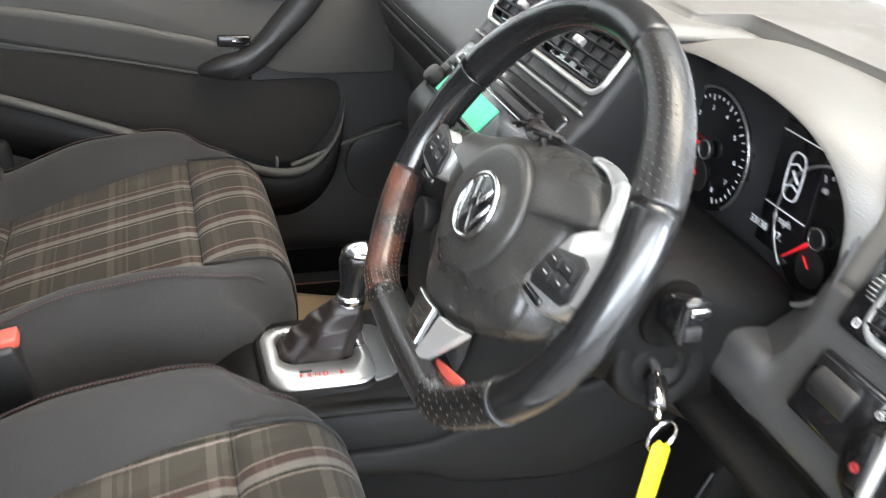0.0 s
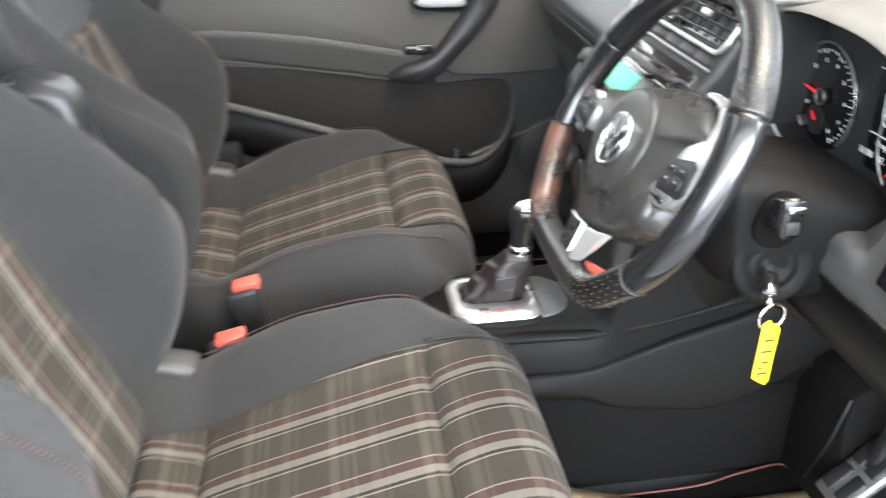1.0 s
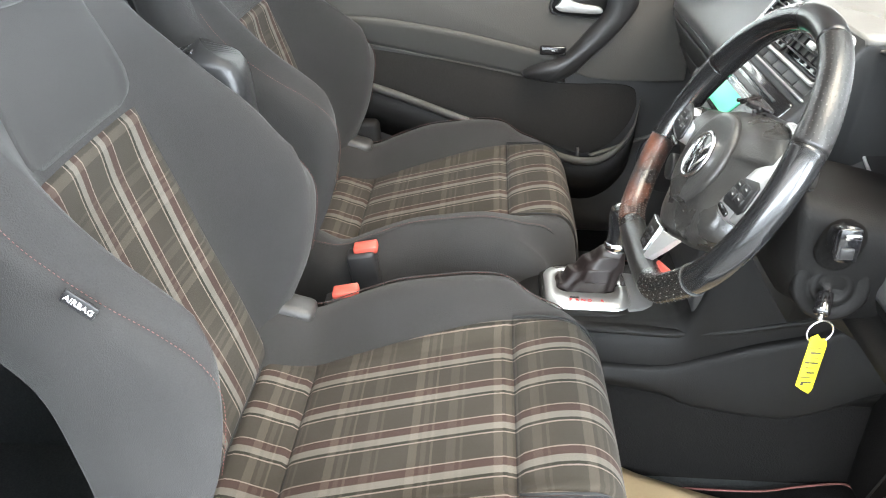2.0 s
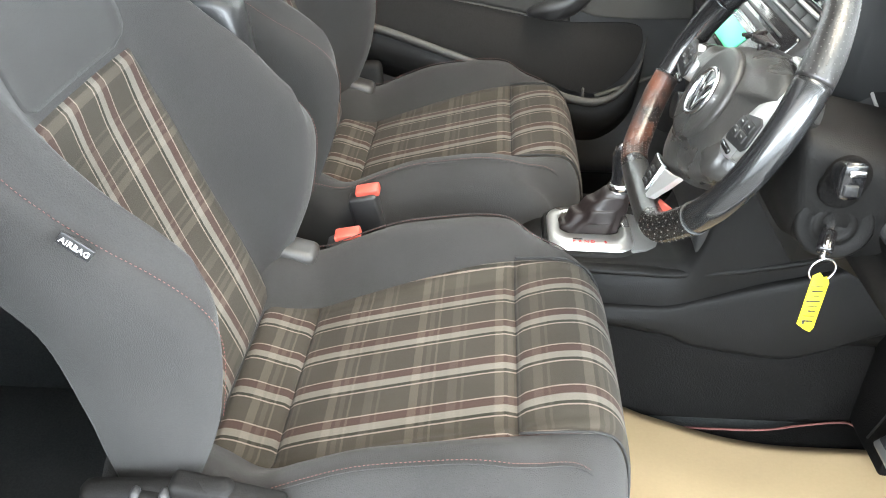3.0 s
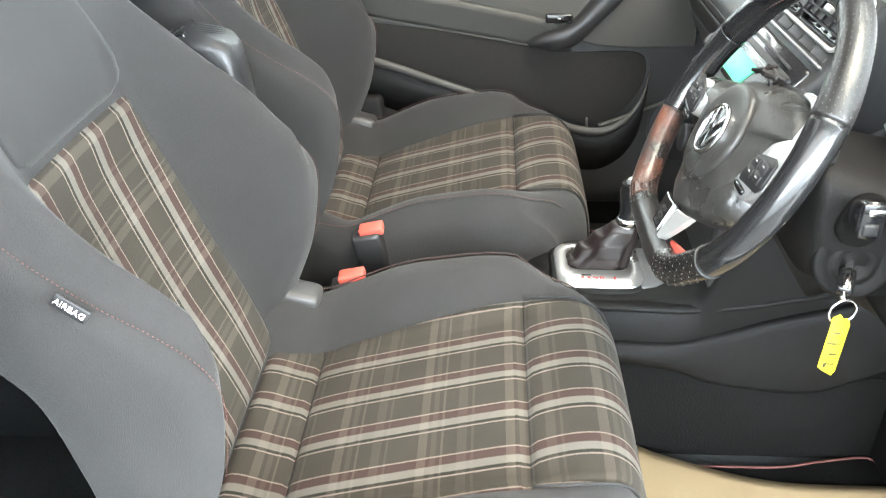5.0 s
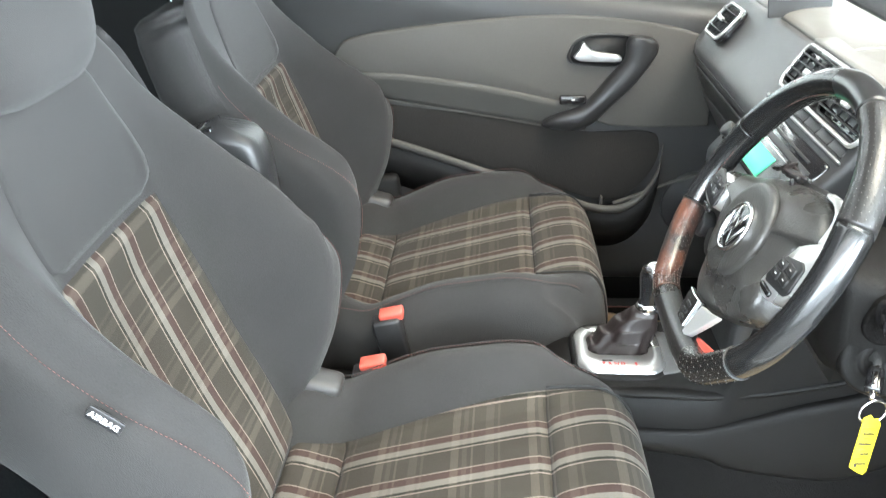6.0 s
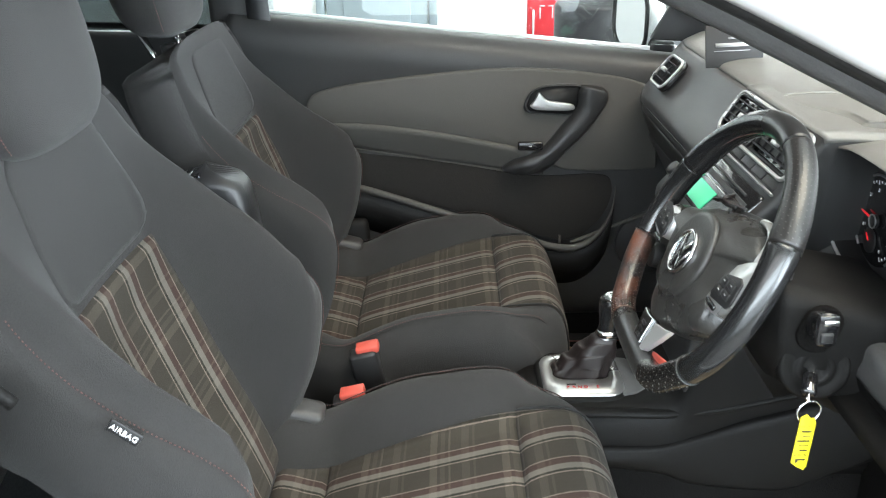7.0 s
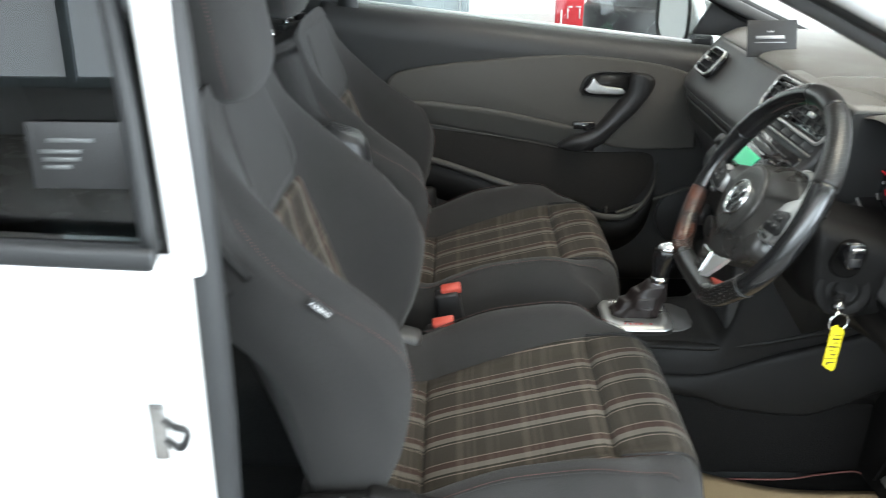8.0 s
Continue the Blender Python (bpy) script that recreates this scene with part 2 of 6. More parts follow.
def link(name, mesh, mat, parent=None, label="", smooth=True):
    mesh.materials.append(mat)
    if smooth:
        mesh.polygons.foreach_set("use_smooth", [True] * len(mesh.polygons))
    ob = new(name, mesh)
    if parent is not None:
        ob.parent = parent
    return tagged(ob, label)


def part(name, bm, mat, parent, label="", smooth=True):
    mesh = bpy.data.meshes.new(name)
    bm.normal_update()
    bm.to_mesh(mesh)
    bm.free()
    return link(name, mesh, mat, parent, label, smooth)


def spline(points, n):
    """n points on a smooth curve through the given ones (Catmull-Rom)."""
    p = np.array(points, float)
    p = np.vstack([2 * p[0] - p[1], p, 2 * p[-1] - p[-2]])
    out = []
    for u in np.linspace(0, len(points) - 1, n):
        k = min(int(u), len(points) - 2)
        f = u - k
        a, b, c, d = p[k], p[k + 1], p[k + 2], p[k + 3]
        out.append(0.5 * ((2 * b) + (c - a) * f + (2 * a - 5 * b + 4 * c - d) * f**2 + (3 * b - a - 3 * c + d) * f**3))
    return np.array(out)


def curve(xs, ys):
    """A smooth function of one number through the given pairs."""
    table = spline(list(zip(xs, ys)), 200)
    return lambda v: np.interp(v, table[:, 0], table[:, 1])


def grid(name, p, uv=None, ring=False, caps=False):
    """A mesh over an n x m field of points. ring joins the last column to the first; caps closes both ends."""
    n, m = p.shape[:2]
    verts = p.reshape(-1, 3).tolist()
    faces = []
    for i in range(n - 1):
        for j in range(m if ring else m - 1):
            k = (j + 1) % m
            faces.append((i * m + j, i * m + k, (i + 1) * m + k, (i + 1) * m + j))
    if caps:
        faces += [tuple(range(m - 1, -1, -1)), tuple((n - 1) * m + j for j in range(m))]
    mesh = bpy.data.meshes.new(name)
    mesh.from_pydata(verts, [], faces)
    if uv is not None:
        layer = mesh.uv_layers.new(name="metres")
        flat = uv.reshape(-1, 2)
        index = np.zeros(len(mesh.loops), int)
        mesh.loops.foreach_get("vertex_index", index)
        layer.data.foreach_set("uv", flat[index].ravel())
    mesh.update()
    return mesh


def normals(p):
    du, dv = np.gradient(p, axis=0), np.gradient(p, axis=1)
    n = np.cross(du, dv)
    return n / (np.linalg.norm(n, axis=2, keepdims=True) + 1e-12)


def panel(name, p, uv, mat, parent, rise=0.004, sink=0.008, soft=3, flip=1, label=""):
    """An upholstered panel over the field p: proud of it by rise, its edges tucked in, and closed behind."""
    n, m = p.shape[:2]
    i, j = np.meshgrid(range(n), range(m), indexing="ij")
    edge = np.minimum(np.minimum(i, n - 1 - i), np.minimum(j, m - 1 - j)) / soft
    lift = -0.0012 + (rise + 0.0012) * np.sqrt(np.clip(1 - (1 - np.clip(edge, 0, 1)) ** 2, 0, 1))
    nn = normals(p) * flip
    top, low = p + nn * lift[..., None], p - nn * sink
    rows = np.concatenate([top, low[:, ::-1]], axis=1)
    uvs = np.concatenate([uv, uv[:, ::-1]], axis=1)
    return link(name, grid(name, rows, uvs, ring=True, caps=True), mat, parent, label)


def tube(name, points, radius, mat, parent=None, label="", sides=10, closed=False, flat=1.0):
    """A round bar along a line of points; radius may be a list."""
    p = np.array(points, float)
    n = len(p)
    r = np.broadcast_to(np.array(radius, float), n)
    if closed:
        tan = np.roll(p, -1, 0) - np.roll(p, 1, 0)
    else:
        tan = np.gradient(p, axis=0)
    tan /= np.linalg.norm(tan, axis=1, keepdims=True)
    ref = np.array((0.0, 1.0, 0.0)) if abs(tan[0][1]) < 0.9 else np.array((1.0, 0.0, 0.0))
    rows = []
    for k in range(n):
        a = ref - tan[k] * (ref @ tan[k])
        a /= np.linalg.norm(a)
        ref = a
        b = np.cross(tan[k], a)
        ang = np.linspace(0, 2 * math.pi, sides, endpoint=False)
        rows.append(p[k] + r[k] * (np.cos(ang)[:, None] * a + flat * np.sin(ang)[:, None] * b))
    if closed:
        rows.append(rows[0])
    return link(name, grid(name, np.array(rows), ring=True, caps=not closed), mat, parent, label)


def block(size, at=(0, 0, 0), bevel=0.004, turn=None, bm=None, seg=2):
    """A box with rounded edges, as a bmesh; given a bmesh it is added to it."""
    made = bmesh.new()
    bmesh.ops.create_cube(made, size=1, matrix=Matrix.Diagonal((*size, 1)))
    if bevel:
        bmesh.ops.bevel(made, geom=made.edges[:], offset=min(bevel, min(size) * 0.45), segments=seg, profile=0.5, affect="EDGES")
    m = Matrix.Translation(at) @ (turn.to_4x4() if turn is not None else Matrix())
    bmesh.ops.transform(made, matrix=m, verts=made.verts[:])
    if bm is None:
        return made
    mesh = bpy.data.meshes.new("join")
    made.to_mesh(mesh)
    made.free()
    bm.from_mesh(mesh)
    bpy.data.meshes.remove(mesh)
    return bm


def disc(radius, depth, at, axis, bm=None, sides=32, bevel=0.001):
    """A round plate with softened rims, its axis along the given direction."""
    made = bmesh.new()
    bmesh.ops.create_cone(made, cap_ends=True, segments=sides, radius1=radius, radius2=radius, depth=depth)
    rim = [e for e in made.edges if all(len(f.verts) > 4 for f in e.link_faces[:1]) or any(len(f.verts) > 4 for f in e.link_faces)]
    if bevel:
        bmesh.ops.bevel(made, geom=rim, offset=bevel, segments=2, profile=0.5, affect="EDGES")
    m = Matrix.Translation(at) @ Vector(axis).to_track_quat("Z", "Y").to_matrix().to_4x4()
    bmesh.ops.transform(made, matrix=m, verts=made.verts[:])
    if bm is None:
        return made
    mesh = bpy.data.meshes.new("join")
    made.to_mesh(mesh)
    made.free()
    bm.from_mesh(mesh)
    bpy.data.meshes.remove(mesh)
    return bm


def prism(outline, base, u, v, n, depth, bevel=0.002, seg=2):
    """A plate with the given 2D outline (along u and v from base), depth thick along n."""
    base, u, v, n = (Vector(a) for a in (base, u, v, n))
    bm = bmesh.new()
    low = [bm.verts.new(base + u * a + v * b) for a, b in outline]
    f = bm.faces.new(low)
    up = bmesh.ops.extrude_face_region(bm, geom=[f])
    top = [e for e in up["geom"] if isinstance(e, bmesh.types.BMVert)]
    bmesh.ops.translate(bm, vec=n * depth, verts=top)
    bmesh.ops.recalc_face_normals(bm, faces=bm.faces[:])
    if bevel:
        bmesh.ops.bevel(bm, geom=[e for e in bm.edges if len(e.link_faces) == 2 and e.calc_face_angle() > 0.6], offset=bevel, segments=seg, profile=0.5, affect="EDGES", clamp_overlap=True)
    return bm


def rounded(w, h, r, n=6):
    """The outline of a rectangle with round corners, about its middle."""
    out = []
    for cx, cy, a0 in ((w / 2 - r, h / 2 - r, 0), (-w / 2 + r, h / 2 - r, 90), (-w / 2 + r, -h / 2 + r, 180), (w / 2 - r, -h / 2 + r, 270)):
        for k in range(n + 1):
            a = radians(a0 + 90 * k / n)
            out.append((cx + r * math.cos(a), cy + r * math.sin(a)))
    return out


def loft(name, sections, mat, parent=None, label="", caps=True):
    return link(name, grid(name, np.array(sections, float), ring=True, caps=caps), mat, parent, label)


def write(name, text, size, base, u, v, mat, parent=None, raise_=0.0006):
    """Raised lettering along u, with v upwards."""
    data = bpy.data.curves.new(name, "FONT")
    data.body, data.size, data.extrude, data.align_x, data.align_y = text, size, raise_, "CENTER", "CENTER"
    probe = bpy.data.objects.new(name, data)
    mesh = bpy.data.meshes.new_from_object(probe)
    bpy.data.objects.remove(probe)
    u, v = Vector(u).normalized(), Vector(v).normalized()
    n = u.cross(v)
    m = Matrix((( *u, ), (*v,), (*n,))).transposed().to_4x4()
    mesh.transform(Matrix.Translation(base) @ m)
    return link(name, mesh, mat, parent, smooth=False)


# ---- seats ----
CUSHION = spline([(-0.60, 0.612), (-0.55, 0.606), (-0.50, 0.594), (-0.455, 0.583), (-0.40, 0.598), (-0.30, 0.624), (-0.192, 0.651), (-0.135, 0.667), (-0.10, 0.664), (-0.078, 0.638), (-0.066, 0.585), (-0.066, 0.52), (-0.078, 0.44)], 90)
CUSHION_LENGTH = np.r_[0, np.cumsum(np.linalg.norm(np.diff(CUSHION, axis=0), axis=1))]
BOLSTER = curve([-0.62, -0.50, -0.42, -0.35, -0.29, -0.23, -0.18, -0.14, -0.10, -0.05], [0.03, 0.045, 0.056, 0.066, 0.062, 0.054, 0.036, 0.012, 0.0, 0.0])
BACK = spline([(-0.505, 0.565), (-0.528, 0.62), (-0.553, 0.70), (-0.590, 0.80), (-0.624, 0.90), (-0.648, 0.98), (-0.668, 1.05), (-0.684, 1.10), (-0.694, 1.125)], 74)
BACK_LENGTH = np.r_[0, np.cumsum(np.linalg.norm(np.diff(BACK, axis=0), axis=1))]
CREST = curve([0.55, 0.62, 0.70, 0.78, 0.83, 0.85, 0.88, 0.906, 0.93, 0.95, 0.97, 1.0, 1.04, 1.08, 1.14], [0.0, 0.02, 0.085, 0.13, 0.138, 0.132, 0.113, 0.094, 0.079, 0.067, 0.056, 0.040, 0.018, 0.004, 0.0])
RIM = curve([0.55, 0.62, 0.70, 0.763, 0.804, 0.846, 0.88, 0.92, 0.953, 1.0, 1.06, 1.14], [0.0, 0.03, 0.094, 0.130, 0.130, 0.104, 0.074, 0.044, 0.022, 0.002, -0.010, -0.016])
BACK_WIDE = curve([0.55, 0.65, 0.8, 0.9, 1.0, 1.05, 1.09, 1.11, 1.14], [0.245, 0.255, 0.260, 0.258, 0.248, 0.241, 0.232, 0.223, 0.202])
REAR = curve([0.55, 0.67, 0.73, 0.81, 0.868, 0.90, 0.95, 1.05, 1.14], [-0.05, -0.04, -0.03, -0.022, -0.045, -0.07, -0.085, -0.088, -0.088])


def smoothstep(a, b, v):
    f = np.clip((v - a) / (b - a), 0, 1)
    return f * f * (3 - 2 * f)


def cushion_top(k, y):
    """The cushion's upper side at station k, y from its middle."""
    x, z = CUSHION[k]
    h = BOLSTER(x)
    a = abs(y)
    rise = h * smoothstep(0.135, 0.222, a) - 0.5 * h * smoothstep(0.235, 0.27, a)
    droop = 0.02 * smoothstep(0.19, 0.262, a) * smoothstep(-0.20, -0.09, x) + 0.004 * (y / 0.15) ** 2 * (a < 0.15)
    fore = 0.045 * smoothstep(0.14, 0.262, a) ** 1.5 * smoothstep(-0.22, -0.08, x)
    return np.array((x - fore, y, z + rise - droop))


GAIN = [1.0]


def back_front(k, y):
    """The backrest's front at station k, y from its middle."""
    x, z = BACK[k]
    d = BACK[min(k + 1, len(BACK) - 1)] - BACK[max(k - 1, 0)]
    d /= np.linalg.norm(d)
    nx, nz = d[1], -d[0]
    w = BACK_WIDE(z) / 0.26
    a = abs(y) / w
    inner = 0.115 + 0.05 * float(smoothstep(0.98, 0.65, z))
    crest = CREST(z) * (1 + (GAIN[0] - 1) * float(smoothstep(0.85, 0.93, z)) if y > 0 else 1.0)
    out = crest * smoothstep(inner - 0.012, 0.212, a) ** 1.25
    out = out + (RIM(z) - crest) * smoothstep(0.204, 0.234, a)
    out = out - 0.012 * (1 - (a / 0.12) ** 2) * (a < 0.12) * float(smoothstep(0.62, 0.75, z) * smoothstep(1.0, 0.9, z))
    return np.array((x + nx * out, y, z + nz * out)), (nx, nz)


def stitched(name, points, parent, step=0.0044, r=0.00033):
    """A row of red stitches along a line."""
    p = np.array(points, float)
    s = np.r_[0, np.cumsum(np.linalg.norm(np.diff(p, axis=0), axis=1))]
    bm = bmesh.new()
    for a in np.arange(0, s[-1] - step, step):
        q0, q1 = (np.array([np.interp(v, s, p[:, c]) for c in range(3)]) for v in (a, a + step * 0.5))
        mid, way = (q0 + q1) / 2, Vector(q1 - q0)
        turn = way.to_track_quat("X", "Z").to_matrix()
        block((way.length, 2 * r, 1.4 * r), mid, 0, turn, bm)
    return part(name, bm, RED, parent, "red contrast stitching")


def cushion_field(k0, k1, y0, y1, n, shift=0.0, scale=1.0):
    ks = np.unique(np.linspace(k0, k1, n).astype(int))
    p, uv = [], []
    for k in ks:
        lo, hi = (f(CUSHION[k][0]) if callable(f) else f for f in (y0, y1))
        ys = np.linspace(lo, hi, 34)
        p.append([cushion_top(k, y) for y in ys])
        uv.append([(y * scale + shift, CUSHION_LENGTH[k]) for y in ys])
    return np.array(p), np.array(uv)


def back_field(k0, k1, half, n, shift=0.0, m=34):
    p, uv = [], []
    for k in np.unique(np.linspace(k0, k1, n).astype(int)):
        h = half(BACK[k][1])
        ys = np.linspace(-h, h, m)
        p.append([back_front(k, y)[0] for y in ys])
        uv.append([(y + shift, BACK_LENGTH[k]) for y in ys])
    return np.array(p), np.array(uv)


def seat(y0, label, near, gain, rest_x, rest_z, weave):
    """A sports seat; near: the side (-1 or 1) on which the trim towards the sill sits."""
    GAIN[0] = gain
    top = thing("front_seat", label, "car seat", (0, y0, 0), "front seats")
    # cushion
    ys = np.r_[np.linspace(-0.262, 0.262, 61)]
    body = []
    for k in range(len(CUSHION)):
        upper = [cushion_top(k, y) - np.array((0, 0, 0.002)) for y in ys]
        x, z = CUSHION[k]
        low = max(0.40, min(z - 0.12, 0.46))
        back = -0.05 if k > 70 else 0.0
        left, right = upper[-1], upper[0]
        ring = upper
        ring += [(left[0] + back * 0.3, 0.272, left[2] - 0.02), (left[0] + back * 0.6, 0.272, (left[2] + low) / 2), (left[0] + back, 0.262, low)]
        ring += [(x + back, 0.1, low), (x + back, -0.1, low)]
        ring += [(right[0] + back, -0.262, low), (right[0] + back * 0.6, -0.272, (right[2] + low) / 2), (right[0] + back * 0.3, -0.272, right[2] - 0.02)]
        slim = 1 - 0.14 * float(smoothstep(-0.44, -0.53, x))
        body.append([(q[0], q[1] * slim, q[2]) for q in ring])
    loft("seat_base", body, CLOTH, top)
    kr = int(np.argmin(abs(CUSHION[:, 0] + 0.453)))
    kf = int(np.argmin(abs(CUSHION[:60, 0] + 0.192)))
    wide = curve([-0.46, -0.36, -0.25, -0.19, -0.13, -0.10, -0.07, -0.05], [0.150, 0.157, 0.166, 0.168, 0.166, 0.160, 0.150, 0.145])
    for name, a, b in (("seat_panel", kr, kf), ("seat_front_panel", kf, 84)):
        p, uv = cushion_field(a, b, lambda x: -wide(x), lambda x: wide(x), 40, *weave)
        panel(name, p, uv, CHECK, top, 0.006, label="dark tartan cloth with pale and red bands")
    p, uv = cushion_field(12, kr, -0.150, 0.150, 20, *weave)
    panel("rear_seat_strip", p, uv, CHECK, top, 0.006, label="dark tartan cloth with pale and red bands")
    for side in (-1, 1):
        tube("panel_seam", [cushion_top(k, side * (wide(CUSHION[k][0]) + 0.002)) + np.array((0.001, 0, 0.0022)) for k in range(kf, 84)], 0.0016, SEAM, top, "", 6)
        line = [cushion_top(k, side * (0.238 - 0.03 * float(smoothstep(-0.2, -0.11, CUSHION[k][0])))) + np.array((0, 0, 0.001)) for k in range(14, 62)]
        stitched("seat_stitching", line, top)
        tube("seat_seam", [q + np.array((0, side * 0.004, -0.0012)) for q in line], 0.0007, CLOTH, top)
    # backrest
    body = []
    for k in range(len(BACK)):
        x, z = BACK[k]
        w = BACK_WIDE(z) / 0.26
        ring = []
        for y in np.linspace(-0.236 * w, 0.236 * w, 71):
            q, (nx, nz) = back_front(k, y)
            ring.append(q - 0.002 * np.array((nx, 0, nz)))
        side = [(0.240, RIM(z) * 0.7 - 0.004), (0.241, RIM(z) * 0.3), (0.238, REAR(z) + 0.006), (0.228, REAR(z) - 0.004), (0.19, REAR(z) * 0.6 - 0.035), (0.1, -0.098)]
        ring += [(x + nx * o, yy * w, z + nz * o) for yy, o in side]
        ring += [(x + nx * o, -yy * w, z + nz * o) for yy, o in reversed(side)]
        body.append(ring)
    x, z = BACK[-1]
    mid = np.mean(body[-1], axis=0)
    for shrink, lift in ((0.93, 0.010), (0.75, 0.018), (0.45, 0.021)):
        body.append([tuple(mid + (np.array(q) - mid) * (shrink, shrink, 1) + np.array((0, 0, lift))) for q in body[len(BACK) - 1]])
    loft("backrest", body, CLOTH, top)
    kt = int(np.argmin(abs(BACK[:, 1] - 0.962)))
    k0 = int(np.argmin(abs(BACK[:, 1] - 0.60)))
    half = curve([0.58, 0.65, 0.75, 0.85, 0.96, 1.0], [0.165, 0.160, 0.148, 0.135, 0.118, 0.115])
    p, uv = back_field(k0, kt, half, 46, 0.0105)
    panel("backrest_panel", p, uv, CHECK, top, 0.006, flip=-1, label="dark tartan cloth with pale and red bands")
    wide_at = curve([0.95, 0.98, 1.03, 1.08, 1.12], [0.120, 0.128, 0.126, 0.114, 0.107])
    z0, z1, r = BACK[kt + 1][1], BACK[len(BACK) - 3][1], 0.030
    half = lambda z: wide_at(z) - r + math.sqrt(max(r * r - max(r - min(z - z0, z1 - z), 0.0) ** 2, 0.0))
    p, uv = back_field(kt + 1, len(BACK) - 3, half, 20)
    panel("shoulder_panel", p, uv, CLOTH, top, 0.0016, 0.004, 5, flip=-1)
    q, (nx, nz) = back_front(int(np.argmin(abs(BACK[:, 1] - 1.015))), 0.0)
    q = q + np.array((nx, 0, nz)) * 0.0008
    up = Vector((-nz, 0, nx))
    marks = bmesh.new()
    wide_ = Matrix(((0, 1, 0), tuple(up), (nx, 0, nz))).transposed()
    for dy, lean in ((-0.022, 14), (-0.006, 14), (0.004, 14), (0.018, 14)):
        block((0.0035, 0.024, 0.0012), q + np.array((0, dy, 0)), 0.0005, wide_ @ Euler((0, 0, radians(-lean))).to_matrix(), marks)
    for dy, dv in ((-0.016, 0.0115), (-0.016, -0.0115), (0.002, 0.0115)):
        block((0.014, 0.0035, 0.0012), q + np.array((0, dy, 0)) + np.array(up) * dv, 0.0005, wide_, marks)
    part("embossed_mark", marks, CLOTH, top)
    for side in (-1, 1):
        line = [back_front(k, side * 0.230 * BACK_WIDE(BACK[k][1]) / 0.26)[0] + np.array((0.001, side * 0.001, 0)) for k in range(int(np.argmin(abs(BACK[:, 1] - 0.70))), kt + 8)]
        stitched("backrest_stitching", line, top)
    # sill-side trim, lever and rails
    part("side_trim", block((0.40, 0.016, 0.075), (-0.36, near * 0.262, 0.435), 0.012), HARD, top, "hard black plastic trim")
    pivot = part("hinge_cover", block((0.15, 0.03, 0.175), (-0.520, near * 0.262, 0.585), 0.016, Euler((0, radians(-4), 0)).to_matrix(), seg=3), CONSOLE, top, "hard black hinge cover")
    if near < 0:
        part("tilt_lever", block((0.036, 0.016, 0.034), (-0.526, near * 0.276, 0.653), 0.006, Euler((0, radians(4), 0)).to_matrix(), seg=3), CONSOLE, pivot, "dark plastic lever")
        for dx in (-0.014, 0.013):
            part("lever_horn", block((0.009, 0.014, 0.014), (-0.526 + dx, near * 0.276, 0.669), 0.004), STACK, pivot)
        part("hinge_wedge", block((0.110, 0.028, 0.018), (-0.458, near * 0.262, 0.660), 0.007, Euler((0, radians(13), 0)).to_matrix(), seg=3), CONSOLE, pivot, "black plastic wedge")
    part("hinge_cap", block((0.085, 0.050, 0.040), (-0.505, 0.222, 0.630), 0.012, Euler((0, radians(14), 0)).to_matrix(), seg=3), HINGE, top, "smooth grey hinge cap")
    for side in (-1, 1):
        part("seat_rail", block((0.46, 0.03, 0.05), (-0.33, side * 0.19, 0.385), 0.004), HARD, top)
    # head restraint
    rest = []
    hx, hz = rest_x, rest_z
    for v in np.linspace(-1, 1, 22):
        f = math.sqrt(max(1 - abs(v) ** 3.2, 0.0))
        z = hz + 0.105 * v
        w, d = 0.130 * (0.35 + 0.65 * f), 0.058 * (0.25 + 0.75 * f)
        cx = hx - 0.018 * v + 0.004
        ring = []
        for a in np.linspace(0, 2 * math.pi, 36, endpoint=False):
            c, s = math.cos(a), math.sin(a)
            e = 0.62
            ring.append((cx + d * math.copysign(abs(c) ** e, c), w * math.copysign(abs(s) ** e, s), z))
        rest.append(ring)
    head = loft("head_restraint", rest, CLOTH, top)
    for side in (-1, 1):
        line = [np.array(rest[i][7 if side > 0 else 29]) + np.array((0.0005, side * 0.0008, 0)) for i in range(2, 20)]
        stitched("head_restraint_stitching", line, head)
        tube("post", [(-0.735, side * 0.075, 1.06), (rest_x - 0.01, side * 0.075, rest_z - 0.08)], 0.006, CHROME, head, "chrome post")
        part("post_collar", disc(0.013, 0.012, (-0.733, side * 0.075, 1.128), (-0.2, 0, 1)), HARD, top)
    return top


driver_seat = seat(-0.335, "charcoal cloth sports seat with tartan centre by the open door", -1, 1.2, -0.722, 1.207, (0.002, 1.0))
passenger_seat = seat(0.327, "charcoal cloth sports seat with tartan centre beside the closed door", 1, 1.0, -0.772, 1.243, (0.0085, 0.87))
for child in passenger_seat.children_recursive:
    if child.name.startswith(("backrest", "shoulder", "embossed", "post", "head")):
        for v in child.data.vertices:
            v.co.z -= 0.022 * float(smoothstep(0.82, 1.08, v.co.z))
tab = part("airbag_tag", block((0.031, 0.003, 0.013), (-0.560, -0.2430, 0.913), 0.001, Euler((0, radians(38), 0)).to_matrix()), HARD, driver_seat, "black woven tag with white lettering")
write("tag_lettering", "AIRBAG", 0.0078, (-0.560, -0.2450, 0.913), (math.cos(radians(38)), 0, -math.sin(radians(38))), (math.sin(radians(38)), 0, math.cos(radians(38))), LABEL_INK, tab)


